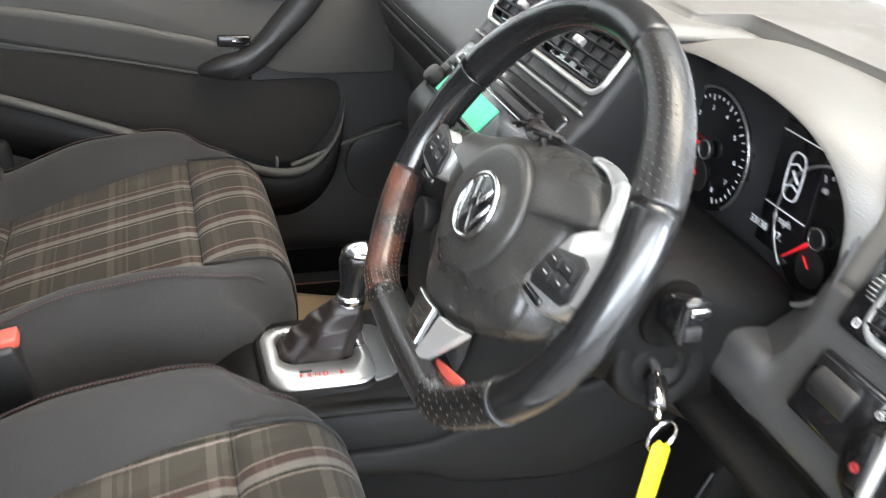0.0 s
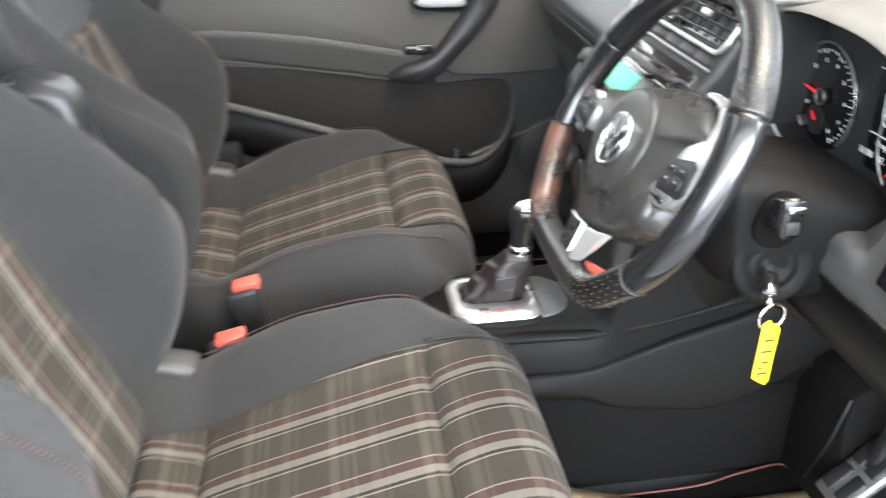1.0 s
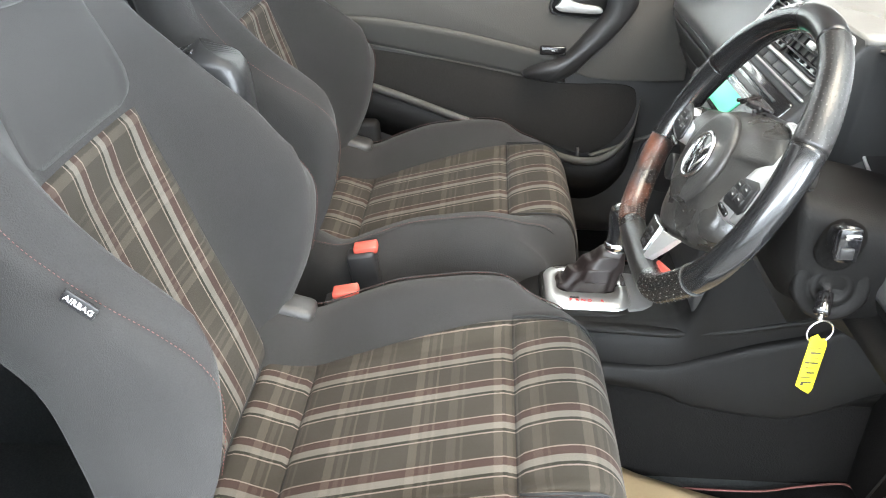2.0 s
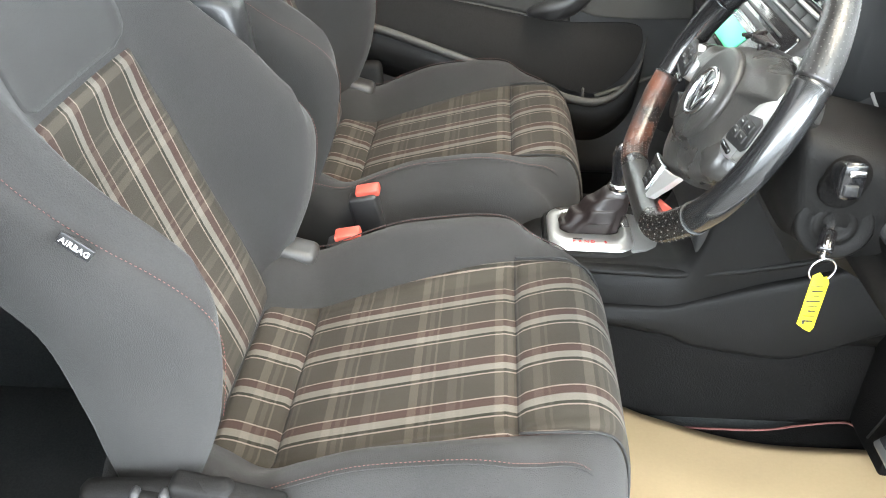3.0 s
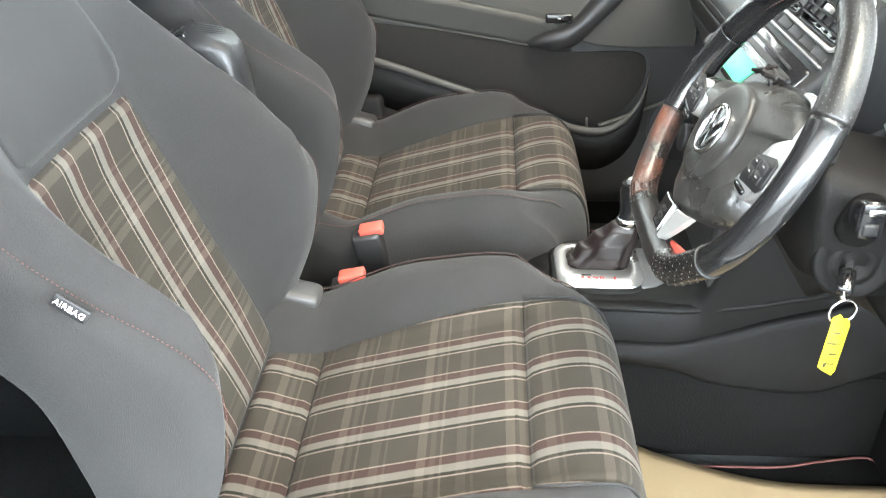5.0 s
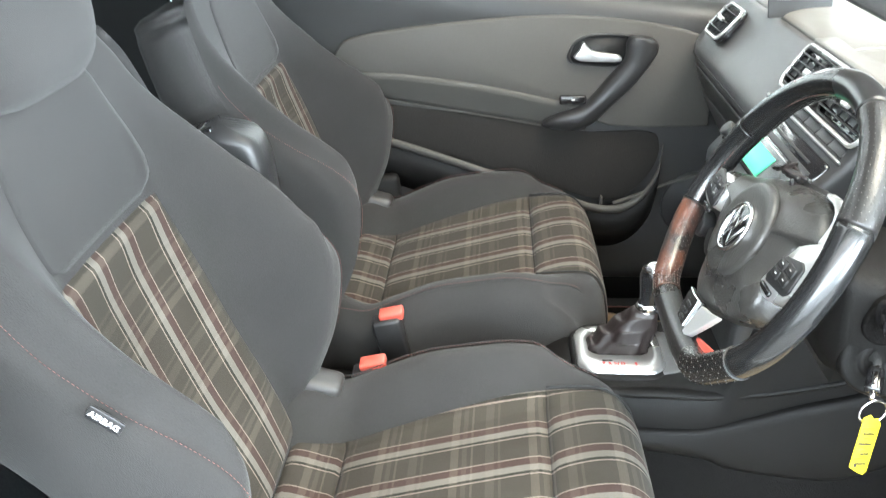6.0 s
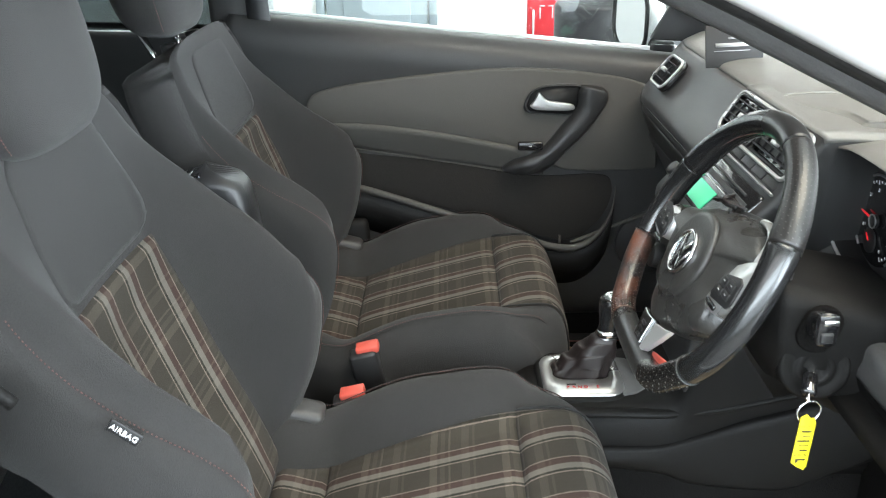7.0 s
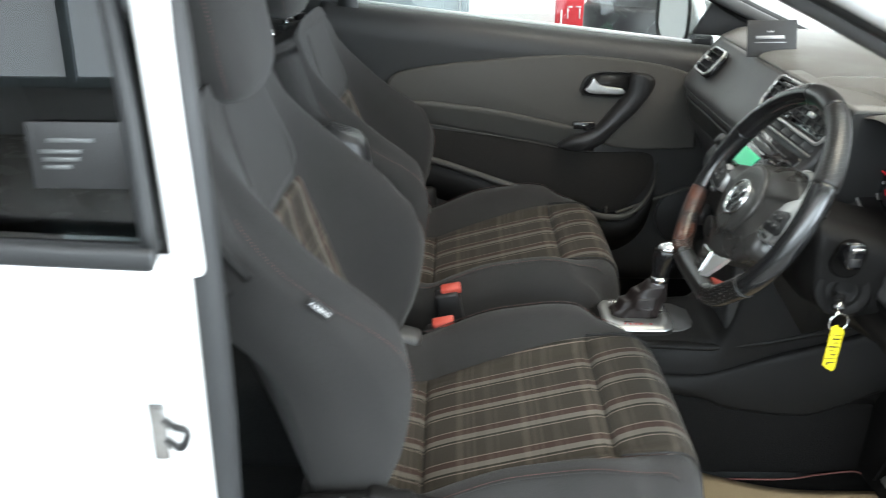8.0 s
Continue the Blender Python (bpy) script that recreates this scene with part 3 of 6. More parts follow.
# ---- between the seats ----
def buckle(at, lean):
    top = thing("seat_belt_buckle", "black seat belt buckle with a red button beside the seat", "belt buckle", at, "seat belt buckles")
    m = Euler((radians(6), radians(lean), 0)).to_matrix()
    part("buckle_body", block((0.046, 0.030, 0.085), (0, 0, -0.045), 0.006, m), HARD, top)
    part("red_button", block((0.038, 0.024, 0.014), m @ Vector((0.0, 0, 0.000)), 0.003, m), BUCKLE_RED, top, "red plastic button")
    part("buckle_stalk", block((0.014, 0.022, 0.13), m @ Vector((-0.004, 0, -0.14)), 0.003, m), HARD, top)
    return top


buckle((-0.412, 0.055, 0.648), -12)
buckle((-0.425, -0.072, 0.640), -12)


def armrest():
    top = thing("folding_armrest", "black leather centre armrest folded up beside the seat", "armrest", (-0.584, -0.035, 0.008))
    secs = []
    for v in np.linspace(-1, 1, 20):
        f = (1 - abs(v) ** 9) ** 0.32 if abs(v) < 1 else 0.05
        z = 0.845 + 0.142 * v
        cx = -0.035 * v + 0.005 - 0.02 * (1 - v)
        ring = []
        for a in np.linspace(0, 2 * math.pi, 24, endpoint=False):
            c, s = math.cos(a), math.sin(a)
            ring.append((cx + 0.056 * f * math.copysign(abs(c) ** 0.5, c), 0.038 * f * math.copysign(abs(s) ** 0.5, s), z - 0.016 * abs(c) * max(v, 0) ** 4))
        secs.append(ring)
    loft("armrest_pad", secs, ARM, top)
    for k in range(3):
        part("ridge", block((0.014, 0.060, 0.010), (-0.078 + 0.020 * k, 0, 0.957 + 0.007 * k), 0.0025, Euler((0, radians(-20), 0)).to_matrix()), GLOSS, top)
    part("armrest_hinge", block((0.09, 0.05, 0.10), (-0.01, 0, 0.68), 0.01), HARD, top)


armrest()


# ---- steering wheel and column ----
C = np.array((0.0055, -0.296, 0.9515))
TIP = radians(29.2)
U, V, N = np.array((math.sin(TIP), 0, math.cos(TIP))), np.array((0.0, -1.0, 0.0)), np.array((-math.cos(TIP), 0, math.sin(TIP)))


def on_wheel(r, up, out=0.0):
    """A place on the wheel: r to the driver's right, up along the wheel, out towards the driver."""
    return C + r * V + up * U + out * N


def rim_line(a0, a1, n=40, out=0.0, r=0.168):
    pts = []
    for a in np.linspace(radians(a0), radians(a1), n):
        bite = 1 - 0.085 * (math.exp(-((math.degrees(a) % 360 - 136) / 22) ** 2) + 0.8 * math.exp(-((math.degrees(a) % 360 - 224) / 22) ** 2))
        x, y = r * bite * math.sin(a), r * bite * math.cos(a)
        low = -0.130 * r / 0.168
        if y < low + 0.02:
            y = low + 0.02 * math.exp((y - low - 0.02) / 0.02)
        pts.append(on_wheel(x, y, out))
    return pts


def steering_wheel():
    top = thing("steering_wheel", "black leather flat-bottomed steering wheel with silver spokes", "steering wheel")
    for a0, a1, mat, label in ((-66, 18, SMOOTH, "smooth black leather"), (18, 62, LEATHER, "perforated black leather"), (62, 119, SMOOTH, "polished black leather"), (119, 205, LEATHER, "perforated black leather"), (205, 256, BROWNED, "brown-patched perforated leather"), (256, 294, SMOOTH, "smooth black leather")):
        line = rim_line(a0, a1)
        fat = 0.0155 + 0.0018 * np.array([math.exp(-((((a - 300 + 180) % 360) - 180) / 14) ** 2) + math.exp(-((a - 60) / 14) ** 2) for a in np.linspace(a0, a1, 40)])
        seg = tube("rim", line, fat, mat, top, label, sides=20)
        if "perforated" in label:
            pin = bmesh.new()
            for k in range(1, 39):
                for s in range(0, 11):
                    ang = (s + 0.5 * (k % 2)) / 11 * 2.2 * math.pi - 1.1 * math.pi
                    way = np.array(line[min(k + 1, 39)]) - np.array(line[k - 1])
                    way /= np.linalg.norm(way)
                    side = np.cross(way, N)
                    d = math.cos(ang) * N + math.sin(ang) * side
                    disc(0.0006, 0.0004, tuple(np.array(line[k]) + d * (fat[k] + 0.0001)), tuple(d), pin, 5, 0)
            tagged(part("perforation", pin, PINS, seg, "rows of pin holes"), "rows of pin holes", kind="stuff")
    for a in (-66, 62, 119, 256):
        p = rim_line(a, a + 1, 2)
        way = p[1] - p[0]
        part("seam_ring", disc(0.0166, 0.0012, tuple(p[0]), tuple(way), None, 24, 0.0005), HARD, top)
    inner = rim_line(0, 360, 160, 0.004, 0.1530)
    stitched("rim_stitching", inner, top, 0.005, 0.0004)
    # airbag cover: a domed pad with shoulders above the side spokes
    half = [(0.0, 0.064), (0.030, 0.073), (0.072, 0.080), (0.106, 0.075), (0.130, 0.053), (0.108, 0.037), (0.096, 0.012), (0.091, -0.010), (0.099, -0.026), (0.097, -0.048), (0.058, -0.075), (0.005, -0.091)]
    other = [(-0.023, -0.084), (-0.041, -0.062), (-0.062, -0.040), (-0.082, -0.019), (-0.095, 0.006), (-0.118, 0.018), (-0.135, 0.016), (-0.125, 0.022), (-0.097, 0.031), (-0.052, 0.044), (-0.020, 0.058)]
    shape = half + other
    # how far each stretch of the edge falls away from the driver
    fall = [0.018, 0.018, 0.018, 0.016, 0.014, 0.010, 0.005, 0.003, 0.003, 0.003, 0.004, 0.004] + [0.004, 0.004, 0.004, 0.004, 0.005, 0.006, 0.006, 0.008, 0.011, 0.015, 0.017]
    ring = spline([(x - 2.2 * f, y - 0.47 * f, -f) for (x, y), f in zip(shape + shape[:1], fall + fall[:1])], 89)[:-1]
    rows = []
    for k, g, back in ((0.95, 1.0, 0.045), (1.01, 1.0, 0.024), (1.01, 1.0, 0.006), (0.98, 0.9, 0.0), (0.92, 0.70, 0), (0.78, 0.42, 0), (0.6, 0.2, 0), (0.3, 0.04, 0), (0.05, 0.0, 0)):
        rows.append([on_wheel(x * k, y * k, 0.0135 + (o - 0.0135) * g - back) for x, y, o in ring])
    loft("airbag_cover", rows, PADDED, top, "grained charcoal airbag cover")
    rows = [[on_wheel(0.003 + r * math.cos(a), -0.002 + r * math.sin(a), o) for a in np.linspace(0, 2 * math.pi, 56, endpoint=False)] for r, o in ((0.0535, 0.008), (0.0530, 0.0130), (0.0510, 0.0150), (0.046, 0.0158), (0.035, 0.0155), (0.002, 0.0152))]
    loft("centre_roundel", rows, PADDED, top)
    badge = tube("badge_ring", [on_wheel(0.0255 * math.cos(a), -0.003 + 0.0255 * math.sin(a), 0.0170) for a in np.linspace(0, 2 * math.pi, 40, endpoint=False)], 0.0027, CHROME, top, "chrome badge ring", closed=True)
    part("badge_disc", disc(0.025, 0.003, tuple(on_wheel(0, -0.003, 0.0160)), tuple(N), None, 36, 0.0005), GLOSS, badge)
    for pts in (((-0.012, 0.019), (-0.005, 0.002), (0.0, 0.009), (0.005, 0.002), (0.012, 0.019)), ((-0.021, 0.009), (-0.010, -0.018), (0.0, -0.002), (0.010, -0.018), (0.021, 0.009))):
        tube("badge_bar", [on_wheel(x, y - 0.003, 0.0183) for x, y in pts], 0.0015, CHROME, badge)
    # side spokes with button pads
    m = Matrix((tuple(V), tuple(U), tuple(N))).transposed()
    for s in (-1, 1):
        wing = [(-0.096, 0.018), (-0.115, 0.019), (-0.138, 0.012), (-0.150, 0.0), (-0.152, -0.013), (-0.138, -0.021), (-0.118, -0.024), (-0.100, -0.020), (-0.092, -0.006)] if s < 0 else [(0.104, 0.036), (0.118, 0.046), (0.138, 0.055), (0.150, 0.050), (0.154, 0.034), (0.150, 0.012), (0.140, -0.008), (0.124, -0.018), (0.104, -0.022), (0.090, -0.018), (0.087, -0.010), (0.094, 0.008)]
        rows = [[on_wheel(x * k + s * 0.118 * (1 - k), y * k + (0.010 if s > 0 else -0.002) * (1 - k), o) for x, y in spline(wing + wing[:1], 61)[:-1]] for k, o in ((0.98, -0.020), (1.0, -0.002), (0.98, 0.004), (0.93, 0.0062), (0.1, 0.007))]
        spoke = loft("spoke", rows, SILVER, top, "satin silver spoke")
        if s > 0:
            tube("spoke_strip", spline([on_wheel(a, b, o) for a, b, o in ((0.036, 0.076, -0.024), (0.066, 0.077, -0.022), (0.096, 0.068, -0.017), (0.118, 0.046, -0.008))], 20), np.r_[0.003, np.linspace(0.005, 0.0085, 18), 0.007], SILVER, spoke, "satin silver strip", 12, flat=0.6)
        lift = -0.012 * (s < 0)
        pad = prism([(s * a, b + lift) for a, b in ((0.094, -0.004), (0.097, 0.014), (0.104, 0.022), (0.131, 0.030), (0.140, 0.027), (0.144, 0.003), (0.138, -0.004), (0.099, -0.009))], on_wheel(0, 0, 0.0055), tuple(V), tuple(U), tuple(N), 0.0035, 0.0012)
        face = part("button_pad", pad, HARD, spoke, "grey button pad")
        for dx, dy, w, h in ((-0.010, 0.007, 0.014, 0.008), (0.008, 0.009, 0.016, 0.009), (-0.010, -0.004, 0.014, 0.009), (0.008, -0.002, 0.016, 0.009)):
            part("spoke_button", block((w, h, 0.003), on_wheel(s * 0.119 + dx * s, 0.0085 + dy + lift, 0.0092), 0.001, m), HARD, face, "black button")
            part("button_mark", block((0.005, 0.0013, 0.0005), on_wheel(s * 0.119 + dx * s, 0.0085 + dy + lift, 0.0108), 0, m), DIM_INK, face)
        part("spoke_button", block((0.026, 0.006, 0.004), on_wheel(s * 0.108, -0.0135 + lift, 0.0075), 0.0022, m), GLOSS, spoke, "black button")
    # lower spoke: a bright blade, its dark gap and a small badge plate
    def plate(outline, o0, o1):
        return prism(outline, on_wheel(0, 0, o0), tuple(V), tuple(U), tuple(N), o1 - o0, 0.0012)
    bottom = part("lower_spoke", plate([(0.034, -0.083), (0.052, -0.079), (0.075, -0.071), (0.064, -0.090), (0.048, -0.113), (0.033, -0.125)], 0.003, 0.010), SILVER, top, "satin silver lower spoke", False)
    part("spoke_groove", plate([(0.018, -0.084), (0.034, -0.084), (0.033, -0.124), (0.022, -0.128)], 0.000, 0.006), GLOSS, bottom, "", False)
    tag = part("spoke_badge", plate([(-0.014, -0.0856), (0.002, -0.086), (0.020, -0.084), (0.025, -0.118), (0.018, -0.129), (0.004, -0.124), (-0.008, -0.104)], 0.003, 0.009), CHROME, bottom, "chrome badge plate", False)
    for k in range(3):
        part("badge_stroke", block((0.012, 0.0035, 0.0008), on_wheel(0.007 + 0.002 * k, -0.097 - 0.0075 * k, 0.0098), 0.0003, m), HARD, tag)
    part("red_accent", block((0.044, 0.012, 0.004), on_wheel(0.071, -0.1095, -0.002), 0.0018, m @ Euler((0, 0, radians(14))).to_matrix()), BUCKLE_RED, top, "red plastic clip")
    rows = [[on_wheel(r * math.cos(a), 0.01 + r * math.sin(a), o) for a in np.linspace(0, 2 * math.pi, 32, endpoint=False)] for r, o in ((0.060, -0.02), (0.062, -0.045), (0.055, -0.07))]
    loft("hub_shroud", rows, HARD, top)


steering_wheel()


def column():
    top = thing("steering_column", "charcoal plastic steering column shroud with ignition lock and stalks", "steering column")
    rows = []
    for f in np.linspace(0, 1, 14):
        c = C + np.array((0.07, 0, -0.035)) * 1.0 + f * np.array((0.15, 0, -0.045))
        w, hu, hd = 0.084 + 0.018 * f, 0.036 + 0.01 * f, 0.096 + 0.046 * f
        ring = []
        for a in np.linspace(0, 2 * math.pi, 36, endpoint=False):
            co, si = math.cos(a), math.sin(a)
            h = hu if si > 0 else hd
            ring.append(c + np.array((0.3 * h * si * (si < 0) * -0.3, w * math.copysign(abs(co) ** 0.5, co), h * math.copysign(abs(si) ** 0.62, si))))
        rows.append(ring)
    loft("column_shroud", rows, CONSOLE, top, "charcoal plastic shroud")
    # ignition lock with its round bezel
    axis = np.array((-0.14, -0.98, 0.10))
    axis /= np.linalg.norm(axis)
    o = np.array((0.120, -0.3865, 0.854))
    up = np.array((0.2, 0, 1.0)) - axis * (axis @ np.array((0.2, 0, 1.0)))
    up /= np.linalg.norm(up)
    sd = np.cross(up, axis)
    rows = [[o + axis * d + r * (math.cos(a) * sd + math.sin(a) * up) for a in np.linspace(0, 2 * math.pi, 40, endpoint=False)] for r, d in ((0.042, -0.030), (0.0385, -0.004), (0.0365, -0.0012), (0.034, -0.0008), (0.025, -0.0016), (0.0225, -0.0030), (0.021, -0.0014), (0.018, -0.0008), (0.014, -0.0008), (0.012, -0.004), (0.002, -0.004))]
    loft("ignition_lock", rows, CONSOLE, top, "round black ignition lock")
    # a dark plate on the shroud stands in for the stalk recess's shade
    part("stalk_recess", prism(rounded(0.044, 0.056, 0.021), (0.118, -0.381, 0.902), (0.94, 0, -0.34), (0.34, 0, 0.94), (0, -1, 0), 0.009, 0.003), SHADED_CARPET, top, "dark plate for the shade behind the stalk")
    # stalks
    for side, end in ((-1, (0.108, -0.424, 0.921)), (1, (0.085, -0.215, 0.935))):
        start = np.array((0.118, -0.375, 0.904)) if side < 0 else C + np.array((0.085, 0.05, -0.025))
        line = spline([start, (start * 0.5 + np.array(end) * 0.5) + np.array((-0.006, 0, 0.004)), end], 16)
        rows = []
        for k, q in enumerate(line):
            f = k / 15
            w, h = 0.008 + 0.004 * f, 0.010 + 0.009 * f
            rows.append([q + np.array((w * math.copysign(abs(math.cos(a)) ** 0.6, math.cos(a)), 0, h * math.copysign(abs(math.sin(a)) ** 0.6, math.sin(a)))) for a in np.linspace(0, 2 * math.pi, 20, endpoint=False)])
        stalk = loft("stalk", rows, GLOSS, top, "glossy black control stalk")
        part("stalk_cap", block((0.021, 0.004, 0.034), tuple(np.array(end) + np.array((0, side * -0.0 - 0.001 if side < 0 else 0.001, 0))), 0.0018), GLOSS, stalk)
        part("stalk_trim", block((0.016, 0.004, 0.006), tuple(np.array(end) + np.array((0.002, -0.003 if side < 0 else 0.003, 0.009))), 0.0015), CHROME, stalk, "chrome strip")
        part("stalk_button", block((0.014, 0.005, 0.012), tuple(np.array(end) + np.array((-0.001, -0.003 if side < 0 else 0.003, -0.008))), 0.002), HARD, stalk)


column()


def keys():
    top = thing("car_key", "car key in the ignition with ring and yellow paper tag", "key", (0.120, -0.377, 0.854))
    way = Vector((-0.023, -0.052, -0.018)).normalized()
    m = way.to_track_quat("X", "Z").to_matrix()
    part("key_blade", block((0.026, 0.009, 0.007), way * 0.010, 0.002, m), CHROME, top)
    part("key_fob", block((0.030, 0.016, 0.011), way * 0.030, 0.004, m, seg=3), GLOSS, top, "black and chrome folding key")
    part("fob_trim", block((0.024, 0.006, 0.0125), way * 0.031, 0.0015, m), CHROME, top, "chrome trim")
    part("fob_eye", block((0.012, 0.006, 0.006), way * 0.048, 0.002, m), CHROME, top, "chrome eyelet")
    o = Vector((-0.023, -0.059, -0.022))
    ring = [o + Vector((0.0135 * math.cos(a), 0.003 * math.cos(a), 0.0125 * math.sin(a))) for a in np.linspace(0, 2 * math.pi, 30, endpoint=False)]
    tube("key_ring", [tuple(q) for q in ring], 0.0012, CHROME, top, "split steel ring", closed=True)
    # the tag hangs askew from the ring, its corner cut at the hole
    u, v = Vector((0.95, 0.22, -0.16)).normalized(), Vector((0.07, 0.02, 1.0)).normalized()
    n = u.cross(v).normalized()
    o = Vector((-0.025, -0.061, -0.060))
    shape = [(-0.010, 0.032), (-0.003, 0.036), (0.002, 0.031), (0.006, 0.032), (0.010, 0.026), (0.010, -0.028), (0.007, -0.033), (-0.002, -0.029), (-0.010, -0.024)]
    tag = part("tag", prism(shape, o, u, v, n, 0.0012, 0.0003), YELLOW, top, "yellow tag with black writing")
    m = Matrix((u, v, n)).transposed()
    bars = bmesh.new()
    for k in range(8):
        block((0.015 - 0.003 * (k % 3), 0.0018 if k % 2 else 0.0008, 0.0006), o + u * (0.0012 * (k % 3) - 0.001) + v * (0.021 - 0.0058 * k) + n * 0.0014, 0, m, bars)
    part("tag_writing", bars, INK, tag)
    part("tag_hole", disc(0.0018, 0.0004, tuple(o + u * -0.004 - v * 0.022 + n * 0.0013), tuple(n), None, 12, 0), INK, tag)


keys()


# ---- dashboard ----
def dash_profile(y):
    """The dash's outline in x and z at a given y, from the windscreen round to the bulkhead."""
    d = float(smoothstep(-0.02, -0.10, y))
    end = 0.02 * float(smoothstep(0.50, 0.62, y)) + 0.02 * float(smoothstep(-0.58, -0.66, y))
    hole = 1.0 if -0.432 < y < -0.142 else 0.0
    top = [(0.78, 1.00), (0.60, 1.04), (0.40, 1.058), (0.27 + 0.05 * hole, 1.064)]
    left = [(0.205, 1.060), (0.184, 1.046), (0.150, 1.003), (0.118, 0.966), (0.111, 0.945), (0.122, 0.90), (0.152, 0.84), (0.19, 0.77), (0.23, 0.70), (0.30, 0.65), (0.78, 0.62)]
    right = [(0.252, 1.060), (0.238, 1.045), (0.224, 1.000), (0.210, 0.965), (0.196, 0.932), (0.178, 0.888), (0.167, 0.864), (0.164, 0.848), (0.172, 0.826), (0.192, 0.803), (0.78, 0.79)]
    if hole:
        right = [(0.31, 1.06), (0.305, 1.03), (0.30, 0.98), (0.29, 0.915), (0.25, 0.884)] + right[5:]
    # towards the door the top falls away from the hood
    drop = 0.020 * float(smoothstep(-0.432, -0.475, y))
    right = [(x + 0.4 * drop * (z > 1.0), z - drop * (z > 1.03)) for x, z in right]
    top[-1] = (top[-1][0], top[-1][1] - 0.6 * drop)
    face = [(a[0] * (1 - d) + b[0] * d, a[1] * (1 - d) + b[1] * d) for a, b in zip(left, right)]
    pts = top + [(x + end * (k < 9), z - 0.4 * end * (k < 9)) for k, (x, z) in enumerate(face)]
    return spline(pts, 70)


def dashboard():
    top = thing("dashboard", "charcoal moulded dashboard with silver-framed vents", "dashboard")
    ys = np.r_[np.linspace(-0.660, -0.433, 18), np.linspace(-0.431, -0.143, 12), np.linspace(-0.141, 0.615, 60)]
    whole = [[(x, y, z) for x, z in dash_profile(y)] for y in ys]
    split = int(np.searchsorted(ys, 0.02))
    driver, passenger = whole[:split + 1], whole[split:]
    # upper rows take the paler colour that stands in for glare
    loft("dash_pad", [ring[:37] for ring in driver], GLARE_PAD, top, "grained upper pad, lightened for glare from above")
    loft("dash_pad", [ring[:25] for ring in passenger], GLARE_PAD, top, "grained upper pad, lightened for glare from above")
    loft("dash_face", [ring[36:56] for ring in driver], DASH, top, "grained charcoal plastic")
    loft("dash_face", [ring[24:43] for ring in passenger], DASH, top, "grained charcoal plastic")
    # driver's rows below the crease are coloured darker for the shade there
    loft("dash_underside", [ring[55:] for ring in driver], CONSOLE, top, "lower edge of the dashboard, darkened for shade")
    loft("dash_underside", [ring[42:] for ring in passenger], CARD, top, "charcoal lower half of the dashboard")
    # instrument hood
    def opening(scale, x0, lean):
        pts = []
        for a in np.linspace(0, 2 * math.pi, 56, endpoint=False):
            co, si = math.cos(a), math.sin(a)
            yy = 0.146 * min(scale, 1.10) * math.copysign(abs(co) ** 0.72, co)
            zz = (0.082 * min(scale, 1.06) if si > 0 else 0.086 * min(scale, 1.03)) * math.copysign(abs(si) ** 0.8, si)
            pts.append((x0 - lean * si, -0.284 + yy, 0.972 + zz))
        return pts
    loft("instrument_hood", [[(x, y, z - 0.016) for x, y, z in opening(1.22, 0.37, 0.0)], [(x, y, z + 0.003) for x, y, z in opening(1.18, 0.30, 0.010)], [(x, y, z + 0.004) for x, y, z in opening(1.14, 0.26, 0.012)], opening(1.10, 0.232, 0.014), opening(1.04, 0.211, 0.017), opening(1.01, 0.209, 0.016)], GLARE_PAD, top, "hood round the instruments, lightened for glare", False)
    loft("hood_lining", [opening(1.01, 0.209, 0.016), opening(0.985, 0.214, 0.014), opening(0.975, 0.230, 0.008), opening(0.965, 0.270, 0.0)], VENT, top, "black lining of the hood", False)
    part("instrument_face", prism([(y + 0.284, z - 0.972) for _, y, z in opening(0.97, 0, 0)], (0.252, -0.284, 0.972), (0, 1, 0), (0, 0, 1), (1, 0, 0), 0.01, 0), FACE, top, "black instrument panel, lightened for glare", False)
    tube("hood_trim", opening(1.0, 0.2095, 0.016)[30:54], 0.0022, SILVER, top, "bright trim line", 8)
    # apron from the hood's lower edge down to the face
    rows = []
    for a in np.linspace(radians(160), radians(368), 64):
        co, si = math.cos(a), math.sin(a)
        p = np.array((0.2115 - 0.017 * si, -0.284 + 0.149 * math.copysign(abs(co) ** 0.72, co), 0.972 + (0.087 if si < 0 else 0.083) * math.copysign(abs(si) ** 0.8, si)))
        z = 0.972 + (0.104 if si < 0 else 0.084) * math.copysign(abs(si) ** 0.36, si)
        q = np.array((float(np.interp(z, [0.864, 0.888, 0.932, 0.965, 1.0], [0.167, 0.178, 0.196, 0.210, 0.224])) - 0.001, -0.284 + 0.161 * math.copysign(abs(co) ** 0.36, co), z))
        q = p + (q - p) * float(smoothstep(radians(160), radians(200), a))
        lip = np.array((-0.002, 0, 0.001))
        rows.append([p + np.array((0.012, 0, 0)), p, p * 0.75 + q * 0.25 + lip, p * 0.5 + q * 0.5 + lip, p * 0.2 + q * 0.8 + lip * 0.6, q, q + np.array((0.014, 0, -0.004))])
    loft("hood_apron", rows, DASH, top, "charcoal apron below the instruments", False)
    # the seam between the upper and the lower moulding
    seam = []
    for y in np.linspace(0.60, 0.12, 40):
        p = dash_profile(y)
        k = int(np.argmin(p[10:50, 0])) + 10
        seam.append((p[k + 1][0] - 0.0005, y, p[k + 1][1]))
    tube("dash_seam", seam, 0.0009, HARD, top)
    return top


dash = dashboard()


